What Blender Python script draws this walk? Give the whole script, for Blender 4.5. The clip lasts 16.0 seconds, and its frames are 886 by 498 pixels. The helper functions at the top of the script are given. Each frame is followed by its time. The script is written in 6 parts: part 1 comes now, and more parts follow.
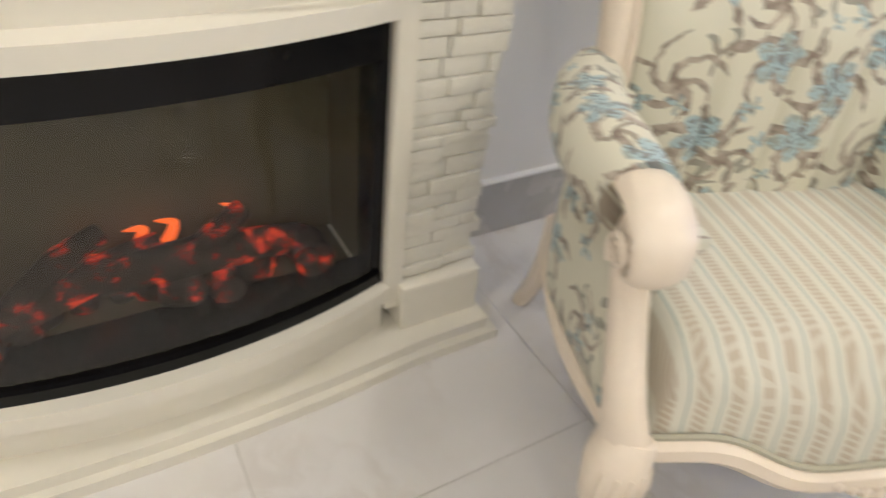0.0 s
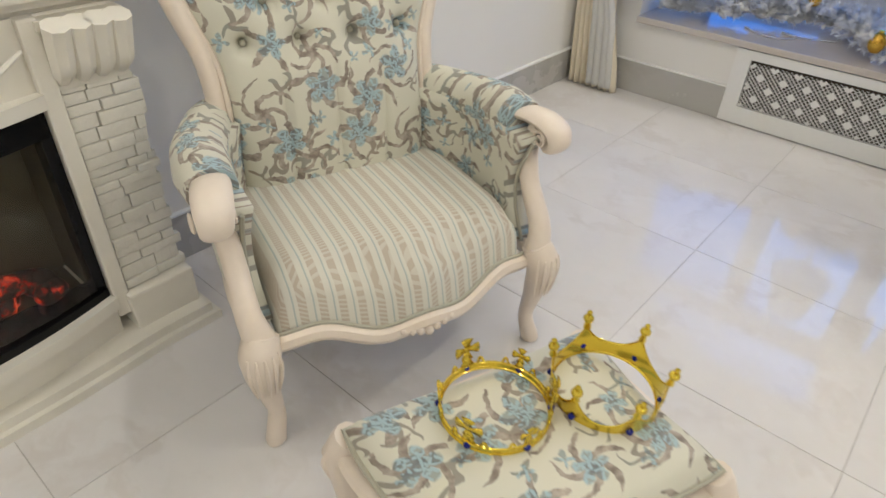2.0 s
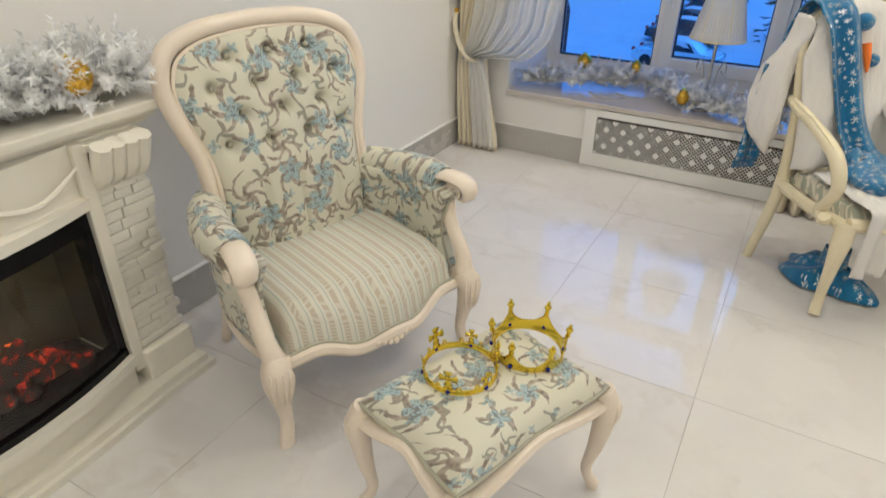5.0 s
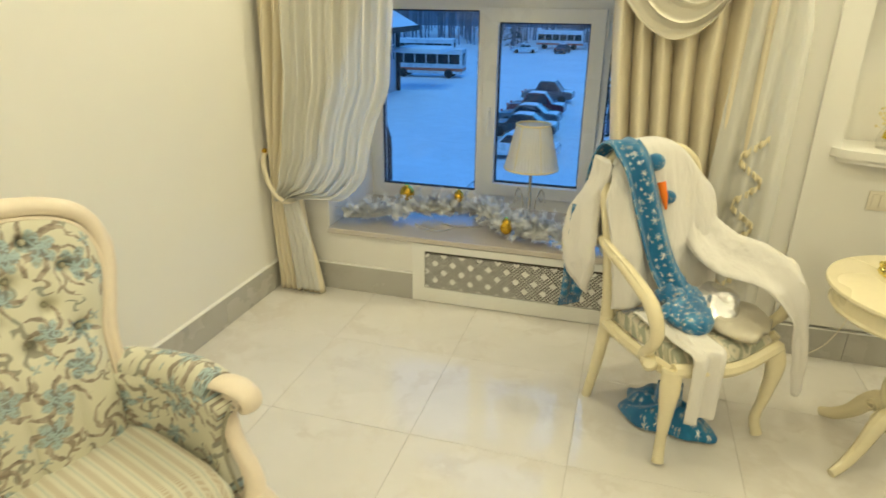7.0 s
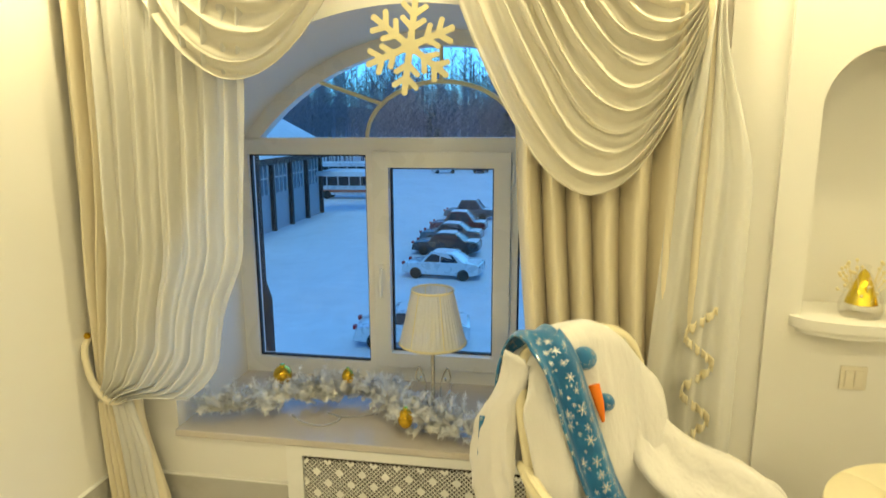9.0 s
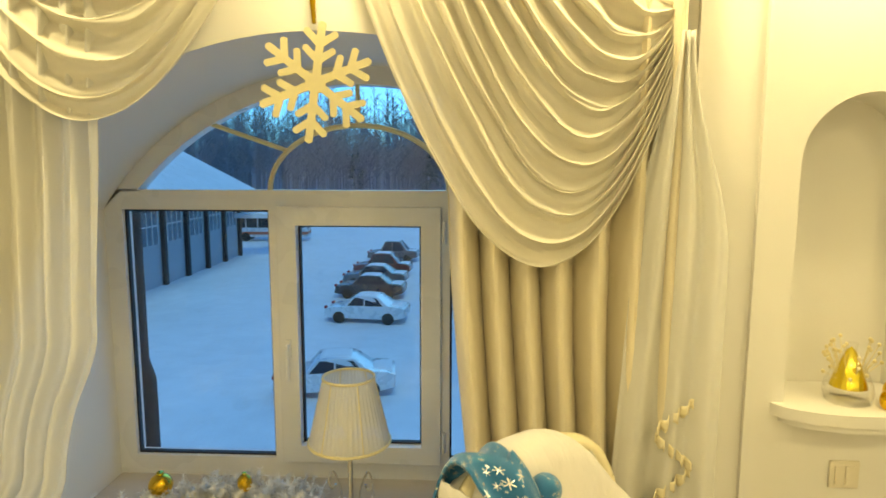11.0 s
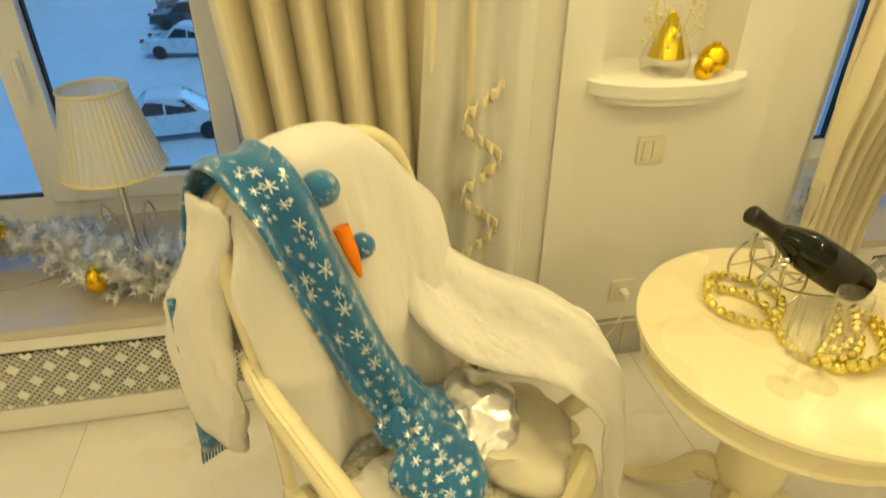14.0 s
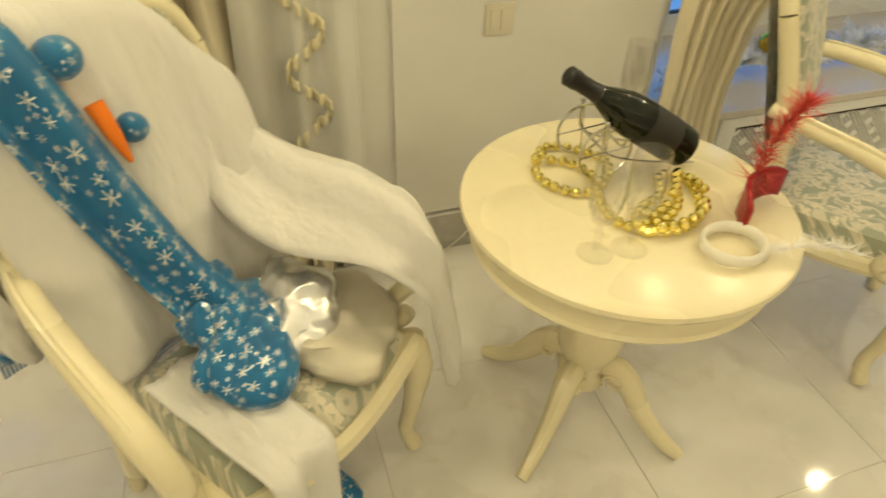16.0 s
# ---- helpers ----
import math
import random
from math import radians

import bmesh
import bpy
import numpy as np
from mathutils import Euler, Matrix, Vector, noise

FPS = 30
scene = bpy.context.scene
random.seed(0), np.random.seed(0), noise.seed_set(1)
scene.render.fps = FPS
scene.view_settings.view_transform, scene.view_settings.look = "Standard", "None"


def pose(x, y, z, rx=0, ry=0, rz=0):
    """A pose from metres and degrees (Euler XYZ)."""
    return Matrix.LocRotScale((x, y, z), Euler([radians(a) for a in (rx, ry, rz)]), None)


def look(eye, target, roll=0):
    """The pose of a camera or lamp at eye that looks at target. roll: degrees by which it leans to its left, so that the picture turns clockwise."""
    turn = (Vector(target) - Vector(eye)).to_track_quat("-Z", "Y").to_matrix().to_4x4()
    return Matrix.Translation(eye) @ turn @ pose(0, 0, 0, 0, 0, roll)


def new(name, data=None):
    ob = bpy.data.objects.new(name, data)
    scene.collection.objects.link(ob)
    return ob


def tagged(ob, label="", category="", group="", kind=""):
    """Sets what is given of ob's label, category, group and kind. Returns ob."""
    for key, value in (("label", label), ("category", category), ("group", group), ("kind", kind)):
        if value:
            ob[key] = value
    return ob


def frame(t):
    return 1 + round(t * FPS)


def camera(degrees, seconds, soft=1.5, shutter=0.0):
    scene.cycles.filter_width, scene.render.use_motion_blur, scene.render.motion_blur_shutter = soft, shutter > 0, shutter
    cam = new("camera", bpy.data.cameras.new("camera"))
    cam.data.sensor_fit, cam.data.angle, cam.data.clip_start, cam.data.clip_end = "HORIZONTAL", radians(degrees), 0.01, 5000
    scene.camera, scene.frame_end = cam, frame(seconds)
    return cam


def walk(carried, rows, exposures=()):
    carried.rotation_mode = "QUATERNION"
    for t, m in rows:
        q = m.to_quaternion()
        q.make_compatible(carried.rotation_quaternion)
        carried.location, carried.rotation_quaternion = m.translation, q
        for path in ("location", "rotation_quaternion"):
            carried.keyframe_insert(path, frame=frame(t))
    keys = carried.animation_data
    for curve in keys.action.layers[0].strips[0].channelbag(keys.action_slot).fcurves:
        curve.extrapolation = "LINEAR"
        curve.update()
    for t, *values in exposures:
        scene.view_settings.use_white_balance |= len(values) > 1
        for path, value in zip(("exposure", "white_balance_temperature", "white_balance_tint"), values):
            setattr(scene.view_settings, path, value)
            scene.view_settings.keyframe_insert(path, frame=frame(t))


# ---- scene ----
cam = camera(70.3, 16.0, soft=1.5, shutter=0.4)
PATH = [
    (0, (-0.142, -2.476, 0.961), (-1.45, -1.612, -0.281), 6.9),
    (0.5, (-0.026, -2.358, 1.002), (-1.196, -1.327, -0.25), 5.4),
    (1, (0.143, -2.347, 1.074), (-0.998, -1.201, -0.103), 3.7),
    (1.5, (0.318, -2.382, 1.138), (-0.773, -1.166, -0.015), 2.4),
    (2, (0.454, -2.461, 1.209), (-0.583, -1.218, 0.036), 2.3),
    (2.5, (0.57, -2.533, 1.278), (-0.386, -1.291, 0.036), 1.3),
    (3, (0.566, -2.674, 1.284), (-0.188, -1.36, -0.022), 3.0),
    (5.3, (0.623, -2.929, 1.446), (-0.216, -1.374, 0.509), 0.9),
    (5.5, (0.621, -2.921, 1.459), (-0.2, -1.333, 0.559), 1.0),
    (6, (0.635, -2.833, 1.488), (-0.047, -1.149, 0.652), 0.8),
    (6.5, (0.653, -2.643, 1.517), (0.037, -0.895, 0.766), -0.3),
    (7, (0.674, -2.478, 1.562), (0.154, -0.694, 0.823), 0.6),
    (7.5, (0.668, -2.299, 1.551), (0.377, -0.459, 0.826), 1.2),
    (8, (0.574, -2.131, 1.594), (0.44, -0.239, 0.959), 0.1),
    (8.5, (0.611, -1.941, 1.615), (0.386, -0.031, 1.063), -2.0),
    (9, (0.68, -1.752, 1.646), (0.351, 0.182, 1.257), -0.2),
    (9.5, (0.708, -1.618, 1.67), (0.345, 0.319, 1.333), -0.5),
    (9.7, (0.697, -1.561, 1.671), (0.353, 0.388, 1.382), -0.3),
    (12, (0.616, -1.226, 1.692), (0.792, 0.749, 1.433), 1.0),
    (12.5, (0.649, -1.19, 1.648), (0.949, 0.734, 1.19), 1.8),
    (13, (0.681, -1.142, 1.61), (1.026, 0.72, 0.967), 1.3),
    (13.5, (0.707, -1.093, 1.56), (1.117, 0.668, 0.704), 1.2),
    (14, (0.804, -1.059, 1.493), (1.14, 0.609, 0.442), 0.5),
    (14.5, (0.89, -1.046, 1.437), (1.149, 0.525, 0.225), 0.5),
    (15, (0.928, -1.053, 1.402), (1.144, 0.462, 0.115), -0.1),
    (15.5, (0.978, -1.065, 1.401), (1.3, 0.418, 0.098), 0.6),
    (16, (1.053, -1.076, 1.404), (1.544, 0.371, 0.113), 1.6),
]
EXPOSURE = [(0, 0.14, 5500, 10), (1.5, -0.08, 5400, 9), (3, -0.25, 5400, 8), (5.5, -0.15, 5700, 6), (6, -0.12, 6400, -1), (7, 0.0, 7100, -10), (8, 0.0, 7600, -11), (9, 0.08, 8700, -12), (9.7, 0.06, 9300, -12), (12, 0.02, 12000, -11), (13.5, 0.0, 11700, -13), (14.5, -0.14, 10300, -11), (15, -0.15, 9300, -9), (16, -0.22, 7900, -8)]
SKY_TINT, SKY_POWER = (0.08, 0.36, 1.0, 1), 0.26
LAMP_COLOR, SPOT_POWER = (1.0, 0.86, 0.66), 23.0
walk(cam, [(t, look(eye, target, roll)) for t, eye, target, roll in PATH], EXPOSURE)

# ---- light ----
world = bpy.data.worlds.new("dusk")
scene.world = world
world.use_nodes = True
wn = world.node_tree
wbg = wn.nodes["Background"]
sky = wn.nodes.new("ShaderNodeTexSky")
sky.sky_type, sky.sun_disc = "NISHITA", False
sky.sun_elevation, sky.sun_rotation = radians(35), radians(10)
tint = wn.nodes.new("ShaderNodeMix")
tint.data_type, tint.blend_type = "RGBA", "MULTIPLY"
tint.inputs[0].default_value = 1.0
tint.inputs[7].default_value = SKY_TINT
wn.links.new(sky.outputs[0], tint.inputs[6])
wn.links.new(tint.outputs[2], wbg.inputs[0])
wbg.inputs[1].default_value = SKY_POWER
sun = new("sun", bpy.data.lights.new("sun", "SUN"))
sun.data.energy, sun.data.angle, sun.data.color = 1.4, radians(30), (0.3, 0.6, 1.0)
sun.matrix_world = look((0, 0, 30), (-6, 20, 0))

# ---- helpers of this place ----


def link(bm, name, material, smooth=True, uv=None):
    if uv:
        layer = bm.loops.layers.uv.new("UVMap")
        for f in bm.faces:
            for l in f.loops:
                l[layer].uv = uv(l.vert.co)
    me = bpy.data.meshes.new(name)
    bmesh.ops.recalc_face_normals(bm, faces=bm.faces)
    bm.to_mesh(me)
    bm.free()
    me.materials.append(material)
    if smooth:
        me.shade_smooth()
        me.set_sharp_from_angle(angle=radians(40))
    return new(name, me)


def part(name, bm, material, parent, label="", smooth=True, uv=None):
    ob = link(bm, name, material, smooth, uv)
    ob.parent = parent
    if label:
        ob["label"] = label
    return ob


def thing(name, label, category, m=None, group="", kind=""):
    ob = new(name)
    ob.empty_display_size = 0.1
    if m is not None:
        ob.matrix_world = m
    return tagged(ob, label, category, group, kind)


def solid(name, bm, material, label, category, m=None, group="", kind="", smooth=True, uv=None):
    ob = link(bm, name, material, smooth, uv)
    if m is not None:
        ob.matrix_world = m
    return tagged(ob, label, category, group, kind)


def box(bm, x0, x1, y0, y1, z0, z1, bevel=0.0, m=None):
    vs = [bm.verts.new((x, y, z)) for x in (x0, x1) for y in (y0, y1) for z in (z0, z1)]
    fs = [bm.faces.new([vs[i] for i in q]) for q in ((0, 1, 3, 2), (4, 6, 7, 5), (0, 4, 5, 1), (2, 3, 7, 6), (0, 2, 6, 4), (1, 5, 7, 3))]
    if bevel:
        es = list({e for f in fs for e in f.edges})
        r = bmesh.ops.bevel(bm, geom=es, offset=bevel, segments=2, affect="EDGES", profile=0.6)
        vs = list({v for f in r["faces"] for v in f.verts} | {v for v in vs if v.is_valid})
    if m is not None:
        for v in vs:
            v.co = m @ v.co
    return bm


def cube(x0, x1, y0, y1, z0, z1, bevel=0.0):
    return box(bmesh.new(), x0, x1, y0, y1, z0, z1, bevel)


def lathe(profile, seg=24, at=(0, 0, 0), bm=None, m=None):
    bm = bm or bmesh.new()
    rings = []
    for r, z in profile:
        ring = []
        for k in range(seg):
            a = 2 * math.pi * k / seg
            p = Vector((at[0] + r * math.cos(a), at[1] + r * math.sin(a), at[2] + z))
            ring.append(bm.verts.new(m @ p if m else p))
        rings.append(ring)
    for a, b in zip(rings, rings[1:]):
        for k in range(seg):
            bm.faces.new((a[k], a[(k + 1) % seg], b[(k + 1) % seg], b[k]))
    if profile[0][0] > 1e-4:
        bm.faces.new(rings[0][::-1])
    if profile[-1][0] > 1e-4:
        bm.faces.new(rings[-1])
    return bm


def curve(pts, n=8):
    """A smooth line through the points."""
    pts = [Vector(p) for p in pts]
    out = []
    for i in range(len(pts) - 1):
        a, b, c, d = pts[max(i - 1, 0)], pts[i], pts[i + 1], pts[min(i + 2, len(pts) - 1)]
        for k in range(n):
            t = k / n
            out.append(0.5 * (2 * b + (c - a) * t + (2 * a - 5 * b + 4 * c - d) * t * t + (3 * b - a - 3 * c + d) * t ** 3))
    return out + [pts[-1]]


def tube(pts, radii, seg=10, bm=None, wide=1.0, side=None, closed=False):
    """A round or flattened bar along the points; wide stretches it towards side."""
    bm = bm or bmesh.new()
    pts = [Vector(p) for p in pts]
    n = len(pts)
    if not isinstance(radii, (list, tuple)):
        radii = [radii]
    rings = []
    ref = Vector(side) if side else None
    for i, p in enumerate(pts):
        if closed:
            d = pts[(i + 1) % n] - pts[i - 1]
        else:
            d = pts[min(i + 1, n - 1)] - pts[max(i - 1, 0)]
        d.normalize()
        if ref is None:
            ref = d.orthogonal()
        s = ref - d * ref.dot(d)
        s.normalize()
        if side is None:
            ref = s
        q = d.cross(s)
        f = i / max(n - 1, 1) * (len(radii) - 1)
        k = min(int(f), len(radii) - 2) if len(radii) > 1 else 0
        r = radii[k] + (radii[k + 1] - radii[k]) * (f - k) if len(radii) > 1 else radii[0]
        rings.append([bm.verts.new(p + s * (r * wide * math.cos(2 * math.pi * a / seg)) + q * (r * math.sin(2 * math.pi * a / seg))) for a in range(seg)])
    for a, b in zip(rings, rings[1:] + ([rings[0]] if closed else [])):
        for k in range(seg):
            bm.faces.new((a[k], a[(k + 1) % seg], b[(k + 1) % seg], b[k]))
    if not closed:
        bm.faces.new(rings[0][::-1])
        bm.faces.new(rings[-1])
    return bm


def sheet(fn, nu, nv, bm=None, closed=False, uvfn=None):
    bm = bm or bmesh.new()
    vs = [[bm.verts.new(fn(i / (nu if closed else nu - 1), j / (nv - 1))) for j in range(nv)] for i in range(nu)]
    layer = bm.loops.layers.uv.get("UVMap") or bm.loops.layers.uv.new("UVMap") if uvfn else None
    for i in range(nu if closed else nu - 1):
        for j in range(nv - 1):
            ids = ((i, j), ((i + 1), j), ((i + 1), j + 1), (i, j + 1))
            f = bm.faces.new([vs[a % nu][b] for a, b in ids])
            if uvfn:
                for l, (a, b) in zip(f.loops, ids):
                    l[layer].uv = uvfn(a / (nu - 1), b / (nv - 1))
    return bm


def thicken(ob, t):
    mod = ob.modifiers.new("thickness", "SOLIDIFY")
    mod.thickness, mod.offset = t, 0
    return ob


def ball(r, at=(0, 0, 0), bm=None, u=16, v=10, squash=(1, 1, 1)):
    return lathe([(max(1e-5, r * math.sin(math.pi * k / v)) * squash[0], -r * math.cos(math.pi * k / v) * squash[2]) for k in range(v + 1)], u, at, bm)


def smoothstep(t):
    t = max(0.0, min(1.0, t))
    return t * t * (3 - 2 * t)


def poly_prism(outline, y0, y1, bm=None):
    """An outline of (x, z) pushed from y0 to y1."""
    bm = bm or bmesh.new()
    a = [bm.verts.new((x, y0, z)) for x, z in outline]
    b = [bm.verts.new((x, y1, z)) for x, z in outline]
    n = len(a)
    bm.faces.new(a)
    bm.faces.new(b[::-1])
    for k in range(n):
        bm.faces.new((a[k], b[k], b[(k + 1) % n], a[(k + 1) % n]))
    return bm


# ---- materials ----


class Nodes:
    """Short writing for a material's nodes."""

    def __init__(self, name):
        self.mat = bpy.data.materials.new(name)
        self.mat.use_nodes = True
        self.tree = self.mat.node_tree
        self.bsdf = self.tree.nodes["Principled BSDF"]

    def add(self, kind, operation="", data_type="", blend_type="", interpolation_type="", voronoi_dimensions=""):
        node = self.tree.nodes.new(kind)
        if operation:
            node.operation = operation
        if data_type:
            node.data_type = data_type
        if blend_type:
            node.blend_type = blend_type
        if interpolation_type:
            node.interpolation_type = interpolation_type
        if voronoi_dimensions:
            node.voronoi_dimensions = voronoi_dimensions
        return node

    def put(self, socket, value):
        if isinstance(value, (int, float, tuple)):
            socket.default_value = value if not isinstance(value, tuple) or len(value) != 3 or socket.type == "VECTOR" else (*value, 1)
        else:
            self.tree.links.new(value, socket)

    def math(self, op, a, b=0.0, c=0.0):
        node = self.add("ShaderNodeMath", operation=op)
        for s, v in zip(node.inputs, (a, b, c)):
            self.put(s, v)
        return node.outputs[0]

    def vmath(self, op, a, b=(0.0, 0.0, 0.0), scale=None):
        node = self.add("ShaderNodeVectorMath", operation=op)
        self.put(node.inputs[0], a)
        self.put(node.inputs[1], b)
        if scale is not None:
            self.put(node.inputs[3], scale)
        return node.outputs["Value"] if op in ("LENGTH", "DOT_PRODUCT") else node.outputs[0]

    def mix(self, f, a, b, blend="MIX"):
        node = self.add("ShaderNodeMix", data_type="RGBA", blend_type=blend)
        self.put(node.inputs[0], f)
        self.put(node.inputs[6], a)
        self.put(node.inputs[7], b)
        return node.outputs[2]

    def ramp(self, v, a, b, lo=0.0, hi=1.0):
        node = self.add("ShaderNodeMapRange", interpolation_type="SMOOTHSTEP")
        for k, x in enumerate((v, a, b, lo, hi)):
            self.put(node.inputs[k], x)
        return node.outputs[0]

    def where(self, kind="Object"):
        return self.add("ShaderNodeTexCoord").outputs[kind]

    def noise(self, scale, vec=None, detail=4.0, rough=0.55, color=False):
        node = self.add("ShaderNodeTexNoise")
        self.put(node.inputs["Vector"], vec or self.where())
        self.put(node.inputs["Scale"], scale)
        self.put(node.inputs["Detail"], detail)
        self.put(node.inputs["Roughness"], rough)
        return node.outputs[1 if color else 0]

    def bump(self, height, strength=0.2, dist=0.01):
        node = self.add("ShaderNodeBump")
        self.put(node.inputs["Strength"], strength)
        self.put(node.inputs["Distance"], dist)
        self.put(node.inputs["Height"], height)
        self.put(self.bsdf.inputs["Normal"], node.outputs[0])

    def done(self, color, rough=0.5, metal=0.0, **more):
        self.put(self.bsdf.inputs["Base Color"], color)
        self.put(self.bsdf.inputs["Roughness"], rough)
        self.put(self.bsdf.inputs["Metallic"], metal)
        for k, v in more.items():
            self.put(self.bsdf.inputs[k.replace("_", " ")], v)
        return self.mat

    def motif(self, uv, scale, petals, size, sharp=1.0, keep=0.0, randomness=0.8, swirl=0.0):
        """A scatter of petalled shapes: the mask and each shape's random colour."""
        vor = self.add("ShaderNodeTexVoronoi", voronoi_dimensions="2D")
        self.put(vor.inputs["Vector"], uv)
        self.put(vor.inputs["Scale"], scale)
        self.put(vor.inputs["Randomness"], randomness)
        rgb = self.add("ShaderNodeSeparateColor")
        self.put(rgb.inputs[0], vor.outputs["Color"])
        off = self.vmath("SUBTRACT", self.vmath("SCALE", uv, scale=scale), self.vmath("SCALE", vor.outputs["Position"], scale=scale))
        xyz = self.add("ShaderNodeSeparateXYZ")
        self.put(xyz.inputs[0], off)
        r = self.math("SQRT", self.math("ADD", self.math("MULTIPLY", xyz.outputs[0], xyz.outputs[0]), self.math("MULTIPLY", xyz.outputs[1], xyz.outputs[1])))
        a = self.math("ADD", self.math("ARCTAN2", xyz.outputs[1], xyz.outputs[0]), self.math("MULTIPLY", rgb.outputs[0], 6.28))
        if swirl:
            a = self.math("ADD", a, self.math("MULTIPLY", r, self.math("MULTIPLY", self.math("SUBTRACT", rgb.outputs[1], 0.4), swirl)))
        c = self.math("ADD", self.math("MULTIPLY", self.math("COSINE", self.math("MULTIPLY", a, petals)), 0.5), 0.5)
        c = self.math("POWER", c, sharp)
        edge = self.math("MULTIPLY", self.math("ADD", self.math("MULTIPLY", c, 0.8), 0.2), size)
        edge = self.math("MULTIPLY", edge, self.math("ADD", self.math("MULTIPLY", rgb.outputs[2], 0.5), 0.7))
        mask = self.ramp(self.math("SUBTRACT", edge, r), -0.02, 0.03)
        if keep:
            mask = self.math("MULTIPLY", mask, self.math("GREATER_THAN", rgb.outputs[1], keep))
        return mask, rgb.outputs[2]


def plain(name, color, rough=0.5, metal=0.0, grain=40.0, amount=0.06, bump=0.05, stain=3.0, **more):
    n = Nodes(name)
    fine, wide = n.noise(grain), n.noise(stain, detail=2.0)
    dark = tuple(c * (1 - 2.2 * amount) for c in color)
    lit = tuple(min(1, c * (1 + amount)) for c in color)
    mixed = n.mix(n.math("ADD", n.math("MULTIPLY", fine, 0.5), n.math("MULTIPLY", wide, 0.5)), dark, lit)
    if bump:
        n.bump(fine, bump, 0.004)
    return n.done(mixed, n.ramp(wide, 0.3, 0.7, max(0.02, rough - 0.06), rough + 0.06), metal, **more)


def plaster(name, color):
    n = Nodes(name)
    fine, wide = n.noise(160.0, detail=6.0), n.noise(1.6, detail=3.0)
    n.bump(n.math("ADD", fine, n.math("MULTIPLY", n.noise(18.0), 0.7)), 0.12, 0.003)
    return n.done(n.mix(wide, tuple(c * 0.95 for c in color), color), 0.62)


def marble_tile(name, color, rough):
    n = Nodes(name)
    rnd = n.add("ShaderNodeObjectInfo").outputs["Random"]
    spot = n.vmath("ADD", n.where(), n.vmath("SCALE", (7.0, 13.0, 5.0), scale=rnd))
    warp = n.vmath("ADD", spot, n.vmath("SCALE", n.noise(2.5, spot, color=True), scale=0.55))
    vein = n.math("ABSOLUTE", n.math("SUBTRACT", n.noise(2.2, warp, 6.0, 0.6), 0.5))
    v = n.ramp(vein, 0.0, 0.075, 1.0, 0.0)
    cloud = n.noise(3.5, spot, 5.0, 0.65)
    c = n.mix(cloud, tuple(x * 0.86 for x in color), color)
    c = n.mix(n.math("MULTIPLY", v, n.ramp(cloud, 0.42, 0.65, 0.05, 0.42)), c, tuple(x * y for x, y in zip(color, (0.74, 0.7, 0.66))))
    c = n.mix(n.math("MULTIPLY", rnd, 0.06), c, tuple(x * 0.75 for x in color))
    return n.done(c, n.ramp(n.noise(5.0, spot), 0.3, 0.8, rough, rough + 0.05), IOR=1.5)


def floral(name):
    n = Nodes(name)
    uv = n.where("UV")
    centred = lambda scale, amount, detail=2.0: n.vmath("SCALE", n.vmath("SUBTRACT", n.noise(scale, uv, detail, color=True), (0.5, 0.5, 0.5)), scale=amount)
    curl = n.vmath("ADD", uv, centred(12.0, 0.06))
    fine = n.vmath("ADD", uv, centred(55.0, 0.016))
    flower, tone = n.motif(fine, 8.4, 5, 0.33, 0.3, 0.15, 0.65)
    petal, _ = n.motif(fine, 48.0, 5, 0.78, 0.9)
    bud, _ = n.motif(n.vmath("ADD", fine, (0.07, 0.03, 0.0)), 16.0, 4, 0.3, 0.9, 0.66)
    leaf, _ = n.motif(fine, 8.4, 5, 0.66, 3.6, 0.0, 0.65, swirl=9.0)
    sprig, _ = n.motif(n.vmath("ADD", curl, (0.31, 0.17, 0.0)), 15.0, 3, 0.55, 3.6, 0.45, swirl=8.0)
    c = n.mix(n.math("MULTIPLY", sprig, 0.9), (0.64, 0.62, 0.5), n.mix(tone, (0.26, 0.27, 0.23), (0.27, 0.21, 0.16)))
    c = n.mix(n.math("MULTIPLY", leaf, 0.92), c, n.mix(n.ramp(n.noise(45.0, uv), 0.3, 0.7), (0.15, 0.11, 0.085), (0.45, 0.38, 0.31)))
    blue = n.mix(petal, (0.12, 0.18, 0.21), (0.36, 0.48, 0.52))
    c = n.mix(n.math("MULTIPLY", n.math("MAXIMUM", flower, bud), n.ramp(petal, 0.0, 1.0, 0.6, 0.95)), c, blue)
    weave = n.noise(900.0, uv, 1.0)
    n.bump(weave, 0.15, 0.001)
    return n.done(n.mix(n.math("MULTIPLY", weave, 0.12), c, (0.3, 0.28, 0.22)), 0.85, Sheen_Weight=0.15)


def fleece(name, color):
    n = Nodes(name)
    crease = n.noise(8.0, n.vmath("MULTIPLY", n.where(), (2.0, 1.2, 0.5)), 3.0, 0.5)
    pile = n.noise(420.0)
    n.bump(n.math("ADD", crease, n.math("MULTIPLY", pile, 0.06)), 0.55, 0.035)
    return n.done(n.mix(pile, tuple(c * 0.92 for c in color), color), 0.95, Sheen_Weight=0.3)


